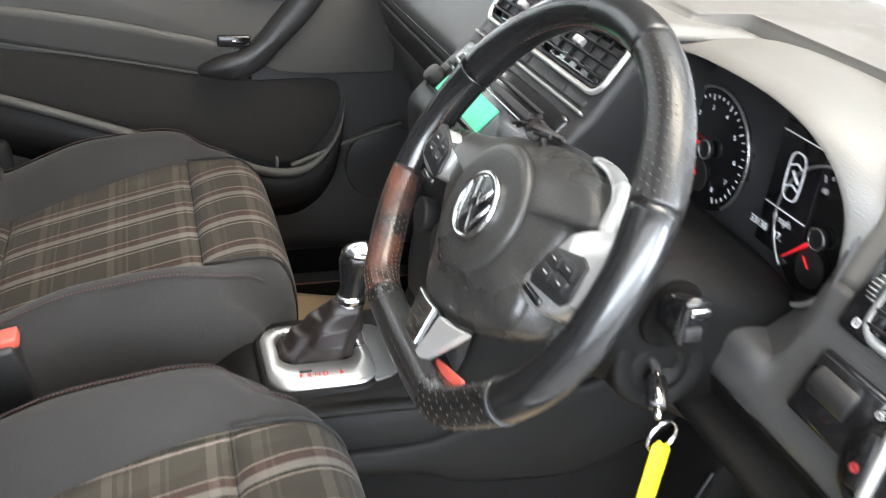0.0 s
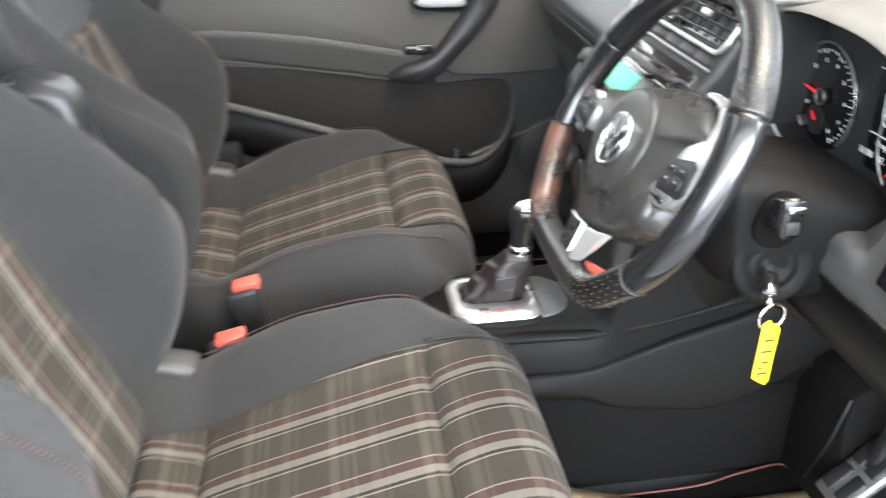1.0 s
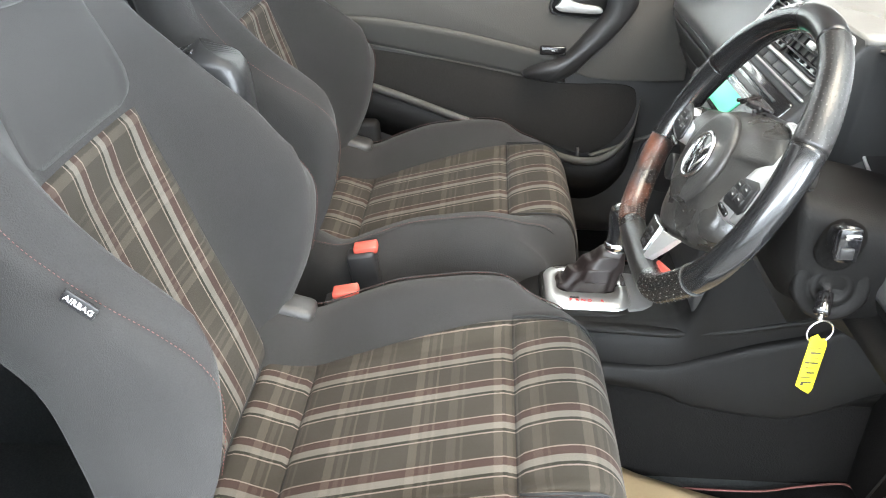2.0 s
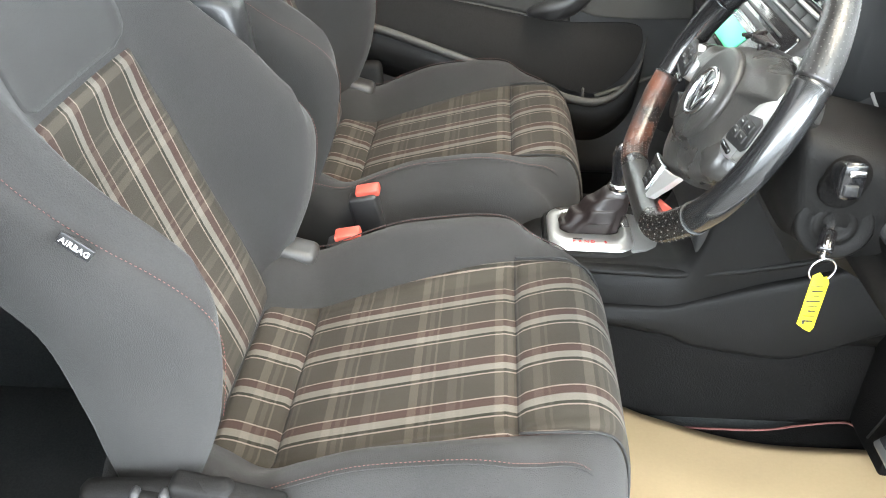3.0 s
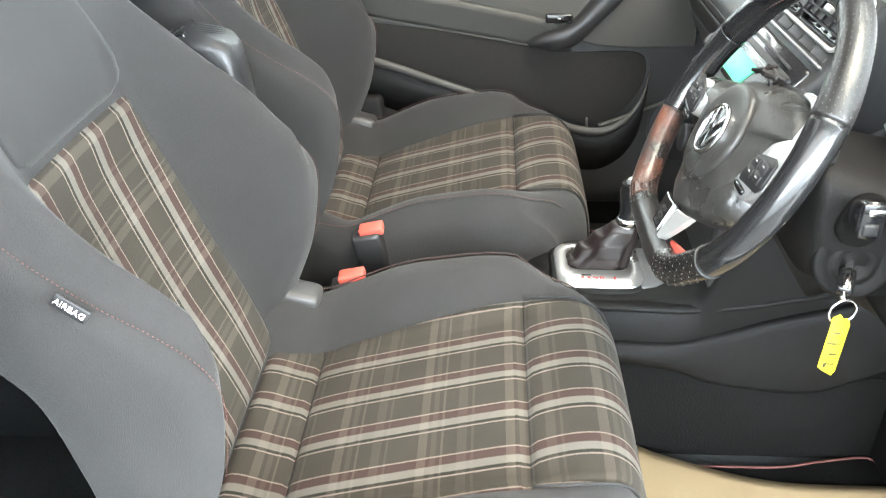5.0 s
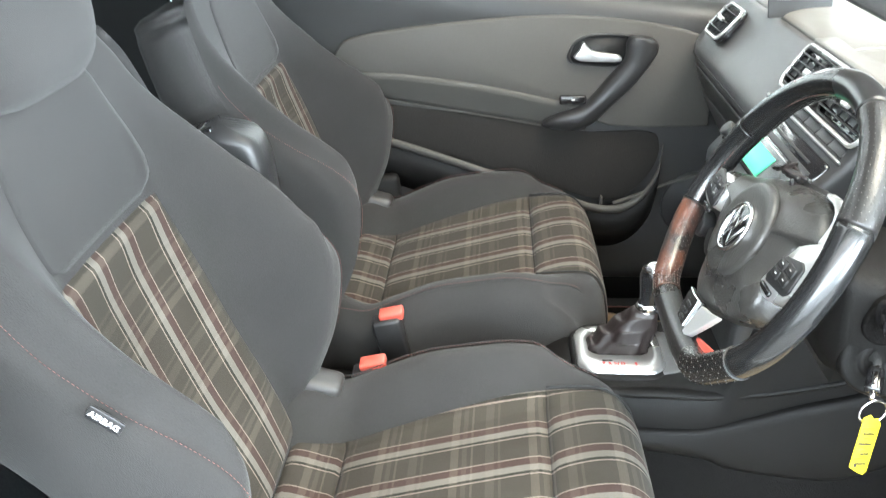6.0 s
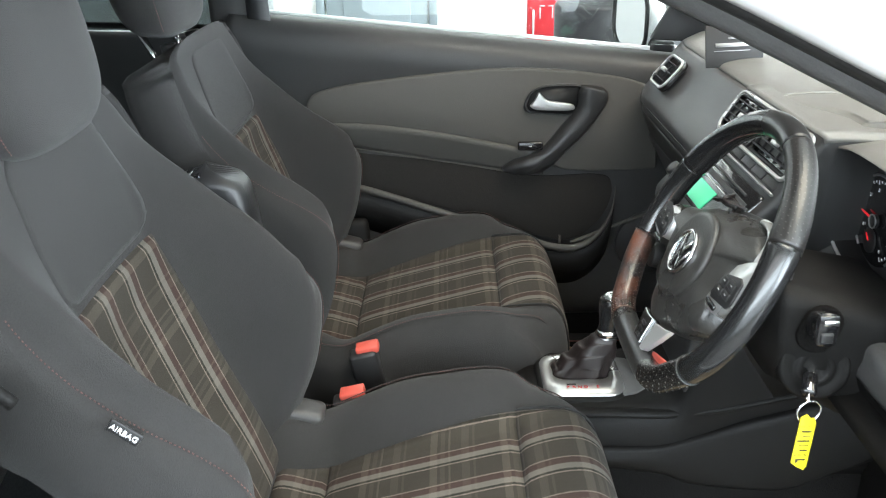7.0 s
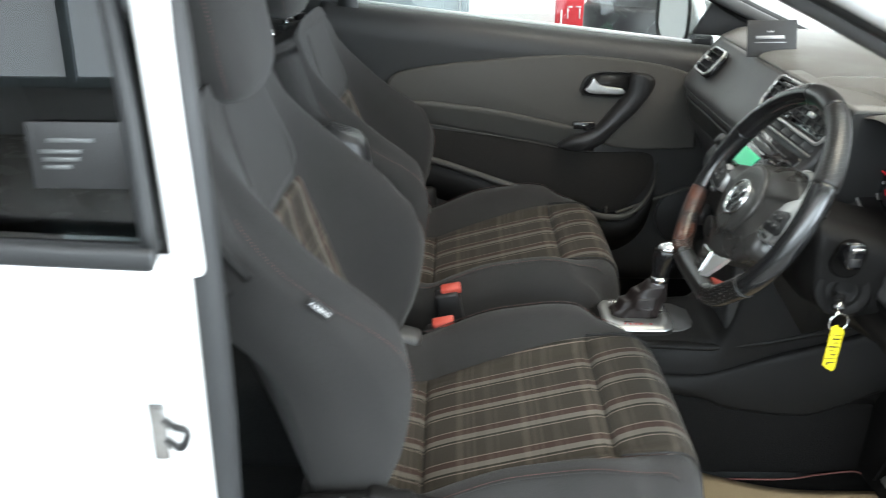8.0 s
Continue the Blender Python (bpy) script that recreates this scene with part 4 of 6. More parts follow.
def dial(y, z, r, reading, numbers, name, first=225):
    """A round instrument with a silver ring, marks, figures and a red needle."""
    x = 0.2515
    top = part(name, disc(r, 0.003, (x, y, z), (-1, 0, 0), None, 48, 0.0006), GLOSS, dash, "black dial with white marks")
    arc = [(x - 0.003, y - r * math.cos(a), z + r * math.sin(a)) for a in np.linspace(radians(-50), radians(230), 60)]
    tube("dial_ring", arc, 0.0015, SATIN, top, "silver ring")
    bm = bmesh.new()
    n = 4 * (len(numbers) - 1)
    for k in range(n + 1):
        a = radians(first - 270 * k / n)
        long = 0.0055 if k % 4 == 0 else 0.003
        at = (x - 0.0022, y - (r * 0.88 - long / 2) * math.cos(a), z + (r * 0.88 - long / 2) * math.sin(a))
        block((0.0006, long, 0.0007), at, 0, Euler((-a, 0, 0)).to_matrix(), bm)
    part("dial_scale", bm, DIAL_INK, top, smooth=False)
    for k, text in enumerate(numbers):
        a = radians(first - 270 * k / (len(numbers) - 1))
        write("dial_figure", text, 0.0062, (x - 0.0022, y - r * 0.66 * math.cos(a), z + r * 0.66 * math.sin(a)), (0, -1, 0), (0, 0, 1), DIAL_INK, top, 0.0002)
    a = radians(first - 270 * reading)
    tip = np.array((0, -math.cos(a), math.sin(a)))
    o = np.array((x - 0.006, y, z))
    tube("needle", [o + tip * 0.006, o + tip * r * 0.82], [0.0018, 0.0007], NEEDLE, top, "lit red needle", 6)
    part("needle_cap", disc(0.0085, 0.005, tuple(o), (-1, 0, 0), None, 24, 0.001), HARD, top)
    tube("cap_ring", [tuple(o + np.array((-0.0026, 0.0085 * math.cos(b), 0.0085 * math.sin(b)))) for b in np.linspace(0, 2 * math.pi, 24, endpoint=False)], 0.0009, SATIN, top, "silver ring", 8, True)
    return top


def instruments():
    tach = dial(-0.210, 0.957, 0.057, 0.11, "012345678", "tachometer", 205)
    part("small_gauge", disc(0.016, 0.002, (0.2485, -0.200, 0.928), (-1, 0, 0), None, 24, 0.0004), HARD, tach)
    tube("small_needle", [(0.2465, -0.200, 0.928), (0.2465, -0.193, 0.936)], 0.0008, NEEDLE, tach)
    speed = dial(-0.372, 0.948, 0.056, 0.0, ["0", "20", "40", "60", "80", "100", "120", "140"], "speedometer")
    part("small_gauge", disc(0.016, 0.002, (0.2485, -0.369, 0.920), (-1, 0, 0), None, 24, 0.0004), HARD, speed)
    tube("small_needle", [(0.2465, -0.369, 0.920), (0.2465, -0.361, 0.927)], 0.0008, NEEDLE, speed)
    x = 0.2495
    show = part("trip_display", block((0.003, 0.054, 0.108), (x, -0.326, 0.966), 0.001), GLOSS, dash, "trip display with car outline")
    car = [(x - 0.002, -0.326 + 0.0095 * math.copysign(abs(math.cos(a)) ** 0.6, math.cos(a)), 0.980 + 0.020 * math.copysign(abs(math.sin(a)) ** 0.6, math.sin(a))) for a in np.linspace(0, 2 * math.pi, 30, endpoint=False)]
    tube("car_outline", car, 0.0008, DIAL_INK, show, closed=True)
    for z, w in ((0.988, 0.007), (0.970, 0.007)):
        tube("car_window", [(x - 0.002, -0.326 - w, z), (x - 0.002, -0.326, z + 0.003), (x - 0.002, -0.326 + w, z)], 0.0009, DIAL_INK, show)
    tube("open_door", [(x - 0.002, -0.323, 0.984), (x - 0.002, -0.332, 0.976)], 0.0012, DIAL_INK, show)
    for z in (0.949, 1.012):
        part("display_line", block((0.0006, 0.05, 0.0012), (x - 0.002, -0.326, z), 0), DIAL_INK, show)
    write("display_speed", "0 mph", 0.009, (x - 0.002, -0.326, 0.941), (0, -1, 0), (0, 0, 1), DIAL_INK, show, 0.0002)
    write("display_miles", "33138", 0.009, (x - 0.002, -0.300, 0.927), (0, -1, 0), (0, 0, 1), DIAL_INK, show, 0.0002)
    write("display_warmth", "17.", 0.009, (x - 0.002, -0.326, 0.927), (0, -1, 0), (0, 0, 1), DIAL_INK, show, 0.0002)


instruments()


def vent(name, base, u, v, w, h, r, slats, bars, label, owner, edge=0.0042, rim=None):
    """An air outlet: a silver frame round a dark box with slats."""
    u, v = Vector(u).normalized(), Vector(v).normalized()
    n = u.cross(v)
    o = Vector(base)
    top = part(name, prism(rounded(w + 2.8 * edge, h + 2.8 * edge, r + 0.004), o - n * 0.012, u, v, n, 0.010, 0.002), GLOSS, owner, label)
    ring = [o + u * a + v * b for a, b in rounded(w, h, r)]
    tube("vent_frame", [tuple(q) for q in ring], edge, rim or SILVER, top, "" if rim else "silver frame", closed=True)
    m = Matrix((tuple(u), tuple(v), tuple(n))).transposed()
    for k in range(slats):
        part("slat", block((w - 0.006, 0.0022, 0.010), o + v * (h * ((k + 0.8) / (slats + 0.6) - 0.5)) + n * 0.001, 0.0008, m), VENT, top)
    for k in range(bars):
        part("vane", block((0.0022, h - 0.008, 0.006), o + u * (w * ((k + 1) / (bars + 1) - 0.5)) + n * -0.002, 0.0008, m), VENT, top)
    part("vent_tab", block((0.012, 0.008, 0.010), o + n * 0.007, 0.002, m), SILVER, top, "silver sliding tab")
    return top


FACE_U, FACE_V = (0, -1, 0), (0.714, 0, 0.700)
VENT_V = (0.545, 0, 0.838)


def centre_stack():
    n = Vector(FACE_U).cross(Vector(FACE_V))
    m = Matrix((FACE_U, FACE_V, n)).transposed()
    mid = -0.045

    def at(y, z, out=0.0):
        return Vector((0.125 + (z - 0.98) * 1.02, mid + y, z)) + n * out

    prof = [(0.30, 1.050), (0.225, 1.058), (0.190, 1.058), (0.174, 1.052), (0.139, 1.000), (0.125, 0.980), (0.090, 0.946), (0.060, 0.917), (0.050, 0.898), (0.054, 0.86), (0.066, 0.80), (0.070, 0.74), (0.066, 0.68), (0.08, 0.62), (0.16, 0.58), (0.30, 0.58)]
    p = spline(prof, 60)
    rows = []
    for s in np.r_[-1.0, -0.985, np.linspace(-0.96, 0.96, 9), 0.985, 1.0]:
        inset = 0.010 * (abs(s) > 0.99) + 0.003 * (0.98 < abs(s) < 0.99)
        w = 0.148
        rows.append([(x + inset, mid + 0.049 * float(smoothstep(0.91, 0.78, z)) + s * (w - 0.048 * float(smoothstep(0.91, 0.78, z))), z - inset * 0.3) for x, z in p])
    stack = thing("centre_stack", "charcoal centre stack of the dashboard with switches and heater knobs", "dashboard")
    loft("stack_body", rows, STACK, stack, "charcoal centre panel")
    brow = [q for q in p if q[0] > 0.176 and q[1] > 1.0]
    rows = [[(x, mid + s * 0.1485, z + 0.0015) for x, z in brow] + [(x, mid + s * 0.1485, z - 0.006) for x, z in brow[::-1]] for s in np.linspace(-1, 1, 9)]
    loft("stack_brow", rows, GLARE_PAD, stack, "padded brow over the vents, lightened for glare")
    for s in (-1, 1):
        vent("centre_vent", (0.1545, mid + s * 0.070, 1.0275), FACE_U, VENT_V, 0.130, 0.054, 0.010, 4, 4, "black air vent", stack, 0.0022, VENT)
    o, u, v = Vector((0.1535, mid, 1.0275)), Vector(FACE_U), Vector(VENT_V).normalized()
    tube("vent_surround", [tuple(o + u * a + v * b) for a, b in rounded(0.282, 0.064, 0.016)], 0.0029, SILVER, stack, "silver frame round both vents", closed=True)
    for k in range(6):
        part("dash_switch", block((0.042, 0.015, 0.005), at(0.110 - 0.044 * k, 0.9905, 0.001), 0.0015, m), HARD, stack, "black push switch")
    part("trim_bar", block((0.280, 0.004, 0.006), at(0, 0.982, 0.003), 0.0018, m), SATIN, stack, "silver trim bar")
    radio = thing("car_radio", "black car radio with a lit green screen in the dashboard", "radio")
    part("radio_face", block((0.262, 0.078, 0.012), at(0, 0.949, -0.001), 0.006, m), GLOSS, radio)
    part("radio_screen", block((0.135, 0.031, 0.003), at(0.027, 0.9375, 0.006), 0.001, m), SCREEN, radio, "lit green screen")
    part("disc_slot", block((0.200, 0.004, 0.003), at(0, 0.9665, 0.0055), 0.001, m), HARD, radio)
    part("radio_strip", block((0.235, 0.008, 0.004), at(-0.004, 0.9590, 0.005), 0.001, m), HARD, radio)
    part("slot_frame", block((0.225, 0.0015, 0.003), at(0, 0.9535, 0.0055), 0.0005, m), SILVER, radio)
    for s in (-1, 1):
        part("radio_knob", disc(0.011, 0.014, at(s * 0.116, 0.933, 0.010), n, None, 24, 0.002), HARD, radio, "black turning knob")
        for k in range(2):
            part("radio_button", block((0.016, 0.008, 0.004), at(s * 0.116, 0.944 + 0.008 * k, 0.006), 0.0012, m), HARD, radio)
    for k in (-1, 0, 1):
        part("heater_knob", disc(0.020, 0.02, (0.052, k * 0.066, 0.80), (-0.98, 0, 0.18), None, 28, 0.003), HARD, stack, "black heater knob")


def cable_bundle():
    """Small tangled leads lying on top of the column, behind the wheel."""
    top = thing("cable_bundle", "small tangle of brown and black leads behind the steering wheel", "cable", (0.050, -0.262, 1.000))
    for k in range(6):
        a = 0.9 * k
        line = spline([(0.010 * math.cos(a), -0.026, 0.002 + 0.004 * math.sin(a)), (0.011 * math.cos(a + 2), -0.010, 0.007 * math.sin(a + 1) + 0.002), (0.009 * math.cos(a + 4), 0.010, 0.007 * math.sin(2 * a)), (0.012 * math.cos(a + 5), 0.026, 0.004 * math.cos(a))], 26)
        tube("lead", line, 0.0024, (HARD, HIDE, LEATHER)[k % 3], top, "", 8)


centre_stack()
cable_bundle()
vent("side_vent", (0.137, 0.436, 1.017), (0.0, -1, 0.0), (0.66, 0.0, 0.75), 0.092, 0.062, 0.018, 3, 5, "air vent in silver frame", dash, 0.0024)
vent("side_vent", (0.208, -0.543, 0.967), (0, -1, 0), (0.39, 0, 0.92), 0.125, 0.060, 0.014, 5, 5, "air vent in silver frame", dash, 0.0038)


def vent_wheel():
    """The thumb wheel beside the outer vent, in its gloss black cheek."""
    n, u, v = Vector((-0.92, 0.0, 0.39)), Vector((0, -1, 0)), Vector((0.39, 0, 0.92))
    m = Matrix((u, v, n)).transposed()
    o = Vector((0.2075, -0.476, 0.968))
    cheek = part("vent_cheek", block((0.034, 0.074, 0.012), o - n * 0.004, 0.010, m), GLOSS, dash, "gloss black cheek with thumb wheel")
    part("vent_wheel", disc(0.012, 0.006, tuple(o - n * 0.003), tuple(u), None, 24, 0.001), HARD, cheek, "ridged thumb wheel")
    for k in range(6):
        part("wheel_ridge", block((0.0065, 0.0012, 0.0012), o + v * (-0.0085 + 0.0034 * k) + n * (0.009 - 0.0006 * abs(k - 2.5) ** 2), 0.0004, m), SILVER, cheek)
    part("vent_mark", block((0.006, 0.004, 0.0006), o + v * 0.030 + n * 0.0022, 0.0002, m), LABEL_INK, cheek)
    ring = [tuple(o - v * 0.027 + n * 0.0024 + u * (0.0022 * math.cos(a)) + v * (0.003 * math.sin(a))) for a in np.linspace(0, 2 * math.pi, 14, endpoint=False)]
    tube("vent_mark", ring, 0.0006, LABEL_INK, cheek, closed=True, sides=6)


vent_wheel()


def light_switch():
    o, n = Vector((0.174, -0.558, 0.892)), Vector((-0.92, 0.0, 0.39))
    u, v = Vector((0, -1, 0)), Vector((0.39, 0, 0.92))
    m = Matrix((u, v, n)).transposed()
    top = part("light_switch", disc(0.037, 0.012, tuple(o), tuple(n), None, 48, 0.003), GLOSS, dash, "gloss black rotary light switch")
    part("rotary_knob", disc(0.026, 0.012, tuple(o + n * 0.008), tuple(n), None, 40, 0.005), GLOSS, top)
    lean = Matrix.Rotation(radians(12), 3, n) @ m
    part("knob_grip", block((0.0065, 0.050, 0.012), o + n * 0.014 - u * 0.001, 0.003, lean, seg=3), SILVER, top, "silver grip bar")
    part("grip_inlay", block((0.010, 0.036, 0.004), o + n * 0.0165 - u * 0.0095 - v * 0.004, 0.0015, lean), GLOSS, top)

    def mark(du, dv, out, r, ink, rays, label=""):
        c = o + u * du + v * dv + n * out
        bm = bmesh.new()
        for k in range(10):
            a = 2 * math.pi * k / 10
            q = Matrix.Rotation(a, 3, n) @ m
            block((0.0008, r * 0.62, 0.0005), c + (q @ Vector((1, 0, 0))) * r, 0, q, bm)
            if k < rays:
                block((r * 0.5, 0.0007, 0.0005), c + (q @ Vector((1, 0, 0))) * r * 1.75, 0, q, bm)
        part("switch_mark", bm, ink, top, label)

    mark(-0.0105, -0.010, 0.0190, 0.0017, RED_INK, 10, "red lamp symbol")
    mark(0.004, 0.033, 0.0065, 0.0020, LABEL_INK, 0)
    mark(0.018, 0.029, 0.0065, 0.0016, GREEN_LAMP, 6, "lit green symbol")
    mark(0.028, 0.018, 0.0065, 0.0016, LABEL_INK, 5)
    mark(-0.026, 0.021, 0.0065, 0.0020, LABEL_INK, 3)
    plate = part("dimmer_panel", block((0.064, 0.050, 0.010), o - u * 0.058 + v * 0.007, 0.010, m), GLOSS, dash, "gloss black dimmer panel")
    part("dimmer_wheel", disc(0.014, 0.036, tuple(o - u * 0.062 + v * 0.011 - n * 0.004), tuple(u), None, 24, 0.001), HARD, plate, "ridged thumb wheel")


light_switch()
for y0, y1, z, name in ((0.17, 0.55, 0.86, "glovebox_lid"),):
    bm = block((0.012, y1 - y0, 0.15), (0.176, (y0 + y1) / 2, 0.805), 0.02, Euler((0, radians(-28), 0)).to_matrix(), seg=4)
    part(name, bm, DASH, dash, "charcoal glovebox lid")


# ---- console and gear lever ----
def console():
    top = thing("centre_console", "charcoal plastic centre console running under the dashboard", "console")
    rows = []
    for x, z, w in ((-0.62, 0.50, 0.075), (-0.30, 0.52, 0.08), (-0.20, 0.575, 0.085), (-0.14, 0.612, 0.101), (-0.05, 0.617, 0.105), (0.02, 0.622, 0.107), (0.055, 0.628, 0.108), (0.075, 0.668, 0.109), (0.095, 0.750, 0.110), (0.125, 0.820, 0.112), (0.18, 0.840, 0.115), (0.25, 0.845, 0.12), (0.40, 0.845, 0.125), (0.62, 0.845, 0.125)):
        y0 = 0.004
        low = 0.50
        d = 0.008 * float(smoothstep(0.06, 0.16, x))
        rows.append([(x, y0 - w + 0.02, low), (x, y0 - w + 0.004, 0.53), (x, y0 - w, z - 0.03 - d), (x, y0 - w + 0.012, z - 0.006 - 0.5 * d), (x, y0 - w + 0.03, z), (x, y0 + w - 0.03, z), (x, y0 + w - 0.012, z - 0.006 - 0.5 * d), (x, y0 + w, z - 0.03 - d), (x, y0 + w - 0.004, 0.53), (x, y0 + w - 0.02, low)])
    fine = np.array(rows)
    fine = np.array([spline(fine[:, j], 50) for j in range(fine.shape[1])]).transpose(1, 0, 2)
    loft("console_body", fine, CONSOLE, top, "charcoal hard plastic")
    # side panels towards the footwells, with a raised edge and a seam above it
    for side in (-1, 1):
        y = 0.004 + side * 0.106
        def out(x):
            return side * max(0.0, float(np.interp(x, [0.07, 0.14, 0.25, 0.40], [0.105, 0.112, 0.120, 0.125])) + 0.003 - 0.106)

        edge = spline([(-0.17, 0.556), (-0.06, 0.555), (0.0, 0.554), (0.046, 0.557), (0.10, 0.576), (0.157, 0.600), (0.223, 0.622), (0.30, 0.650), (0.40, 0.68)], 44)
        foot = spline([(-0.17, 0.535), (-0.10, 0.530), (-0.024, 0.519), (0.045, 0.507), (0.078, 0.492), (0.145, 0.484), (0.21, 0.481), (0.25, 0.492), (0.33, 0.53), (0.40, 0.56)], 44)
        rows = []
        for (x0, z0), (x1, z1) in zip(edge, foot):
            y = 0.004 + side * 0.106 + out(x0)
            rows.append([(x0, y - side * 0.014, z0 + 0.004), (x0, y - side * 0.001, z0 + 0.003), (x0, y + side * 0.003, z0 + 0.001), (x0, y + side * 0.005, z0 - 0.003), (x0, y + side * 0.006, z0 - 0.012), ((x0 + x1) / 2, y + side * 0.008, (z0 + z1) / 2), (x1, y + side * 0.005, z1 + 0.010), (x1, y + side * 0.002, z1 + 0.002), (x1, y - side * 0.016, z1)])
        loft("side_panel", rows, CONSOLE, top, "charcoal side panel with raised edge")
        upper = spline([(-0.17, 0.613), (-0.03, 0.609), (0.05, 0.607), (0.12, 0.618), (0.22, 0.644), (0.36, 0.680)], 40)
        y = 0.004 + side * 0.106
        rows = [[(x, y + out(x) - side * 0.014, z + 0.010), (x, y + out(x) - side * 0.003, z + 0.006), (x, y + out(x) - side * 0.0015, z + 0.002), (x, y + out(x) - side * 0.004, z - 0.002), (x, y + out(x) - side * 0.014, z - 0.004)] for x, z in upper]
        if side < 0:
            loft("upper_moulding", rows, CONSOLE, top)
    return top


console_ob = console()


def gear_lever():
    top = thing("gear_lever", "automatic gear lever with leather boot in a silver surround", "gear lever", (-0.070, 0.000, 0.622))
    out = rounded(0.126, 0.126, 0.028)
    inn = [(a, b + 0.014) for a, b in rounded(0.088, 0.068, 0.020)]
    rows = [[(x, y, z) for x, y in pts] for pts, z in (([(a * 1.02, b * 1.02) for a, b in out], -0.010), (out, 0.0), ([(a * 0.97, b * 0.97) for a, b in out], 0.005), ([(a * 1.05, (b - 0.014) * 1.06 + 0.014) for a, b in inn], 0.006), (inn, 0.003), (inn, -0.010))]
    loft("gear_surround", rows, SATIN, top, "satin silver surround", False)
    rows = [[(x * 1.10, y * 1.12, z) for x, y in out] for z in (-0.02, -0.004)] + [[(x * 1.03, y * 1.04, 0.0) for x, y in out]]
    loft("gear_plinth", rows, CONSOLE, top)
    wedge = [(0.055, -0.060), (0.078, -0.056), (0.096, -0.044), (0.104, -0.020), (0.104, 0.030), (0.078, 0.056), (0.055, 0.058)]
    part("console_wedge", prism(wedge, (0, 0, -0.012), (1, 0, 0), (0, 1, 0), (0, 0, 1), 0.013, 0.004), DASH, top, "grey plastic wedge before the lever")
    rows = []
    for f in np.linspace(0, 1, 26):
        cx, cz = 0.0 + 0.037 * f**1.1, 0.002 + 0.072 * f
        w, h = 0.034 * (1 - f) ** 0.65 + 0.012, 0.020 * (1 - f) ** 0.6 + 0.012
        ring = []
        for a in np.linspace(0, 2 * math.pi, 48, endpoint=False):
            fold = 1 + 0.10 * math.sin(4 * a + 5 * f) * math.sin(math.pi * min(f * 1.15, 1)) + 0.05 * math.sin(9 * a - 3 * f + 1) * (1 - f)
            co, si = math.cos(a), math.sin(a)
            ring.append((cx + w * fold * math.copysign(abs(co) ** 0.75, co), 0.012 * (1 - f) + h * fold * math.copysign(abs(si) ** 0.75, si), cz + 0.004 * math.sin(7 * f * math.pi) * math.cos(2 * a)))
        rows.append(ring)
    loft("gear_boot", rows, HIDE, top, "creased black leather boot")
    rows = []
    for f, r, s in ((0, 0.013, 0), (0.12, 0.014, 0), (0.3, 0.013, 0), (0.45, 0.015, 0), (0.6, 0.018, 0), (0.75, 0.020, 0), (0.88, 0.019, 0), (0.96, 0.014, 0), (1.0, 0.004, 0)):
        c = np.array((0.036 + 0.013 * f, 0, 0.066 + 0.080 * f))
        rows.append([c + np.array((r * 1.15 * math.cos(a), r * 0.95 * math.sin(a), 0)) for a in np.linspace(0, 2 * math.pi, 28, endpoint=False)])
    knob = loft("gear_knob", rows, SMOOTH, top, "black and chrome gear knob")
    rows = [[np.array((0.036 + 0.013 * f, 0, 0.066 + 0.080 * f)) + np.array((r * 1.15 * math.cos(a), r * 0.97 * math.sin(a), 0)) for a in np.linspace(0, 2 * math.pi, 28, endpoint=False)] for f, r in ((0.02, 0.0135), (0.04, 0.0155), (0.16, 0.0155), (0.2, 0.0140))]
    loft("knob_collar", rows, CHROME, knob, "chrome collar")
    rows = [[np.array((0.036 + 0.013 * f, 0, 0.066 + 0.080 * f)) + np.array((r * 1.15 * math.cos(a), r * 0.97 * math.sin(a), 0)) for a in np.linspace(0, 2 * math.pi, 28, endpoint=False)] for f, r in ((0.86, 0.0196), (0.92, 0.0178), (0.985, 0.012), (1.02, 0.002))]
    loft("knob_cap", rows, CHROME, knob, "chrome cap")
    for k, text in enumerate("PRND"):
        write("gear_letter", text, 0.0092, (-0.026 + 0.0092 * k, -0.0455, 0.0066), (1, 0, 0), (0, 1, 0), RED_INK, top, 0.0004)
    write("gear_letter", "S", 0.0092, (0.020, -0.0455, 0.0066), (1, 0, 0), (0, 1, 0), RED_INK, top, 0.0004)
    part("gear_arrow", block((0.014, 0.0025, 0.0008), (-0.020, -0.0375, 0.0066), 0), INK, top)


gear_lever()


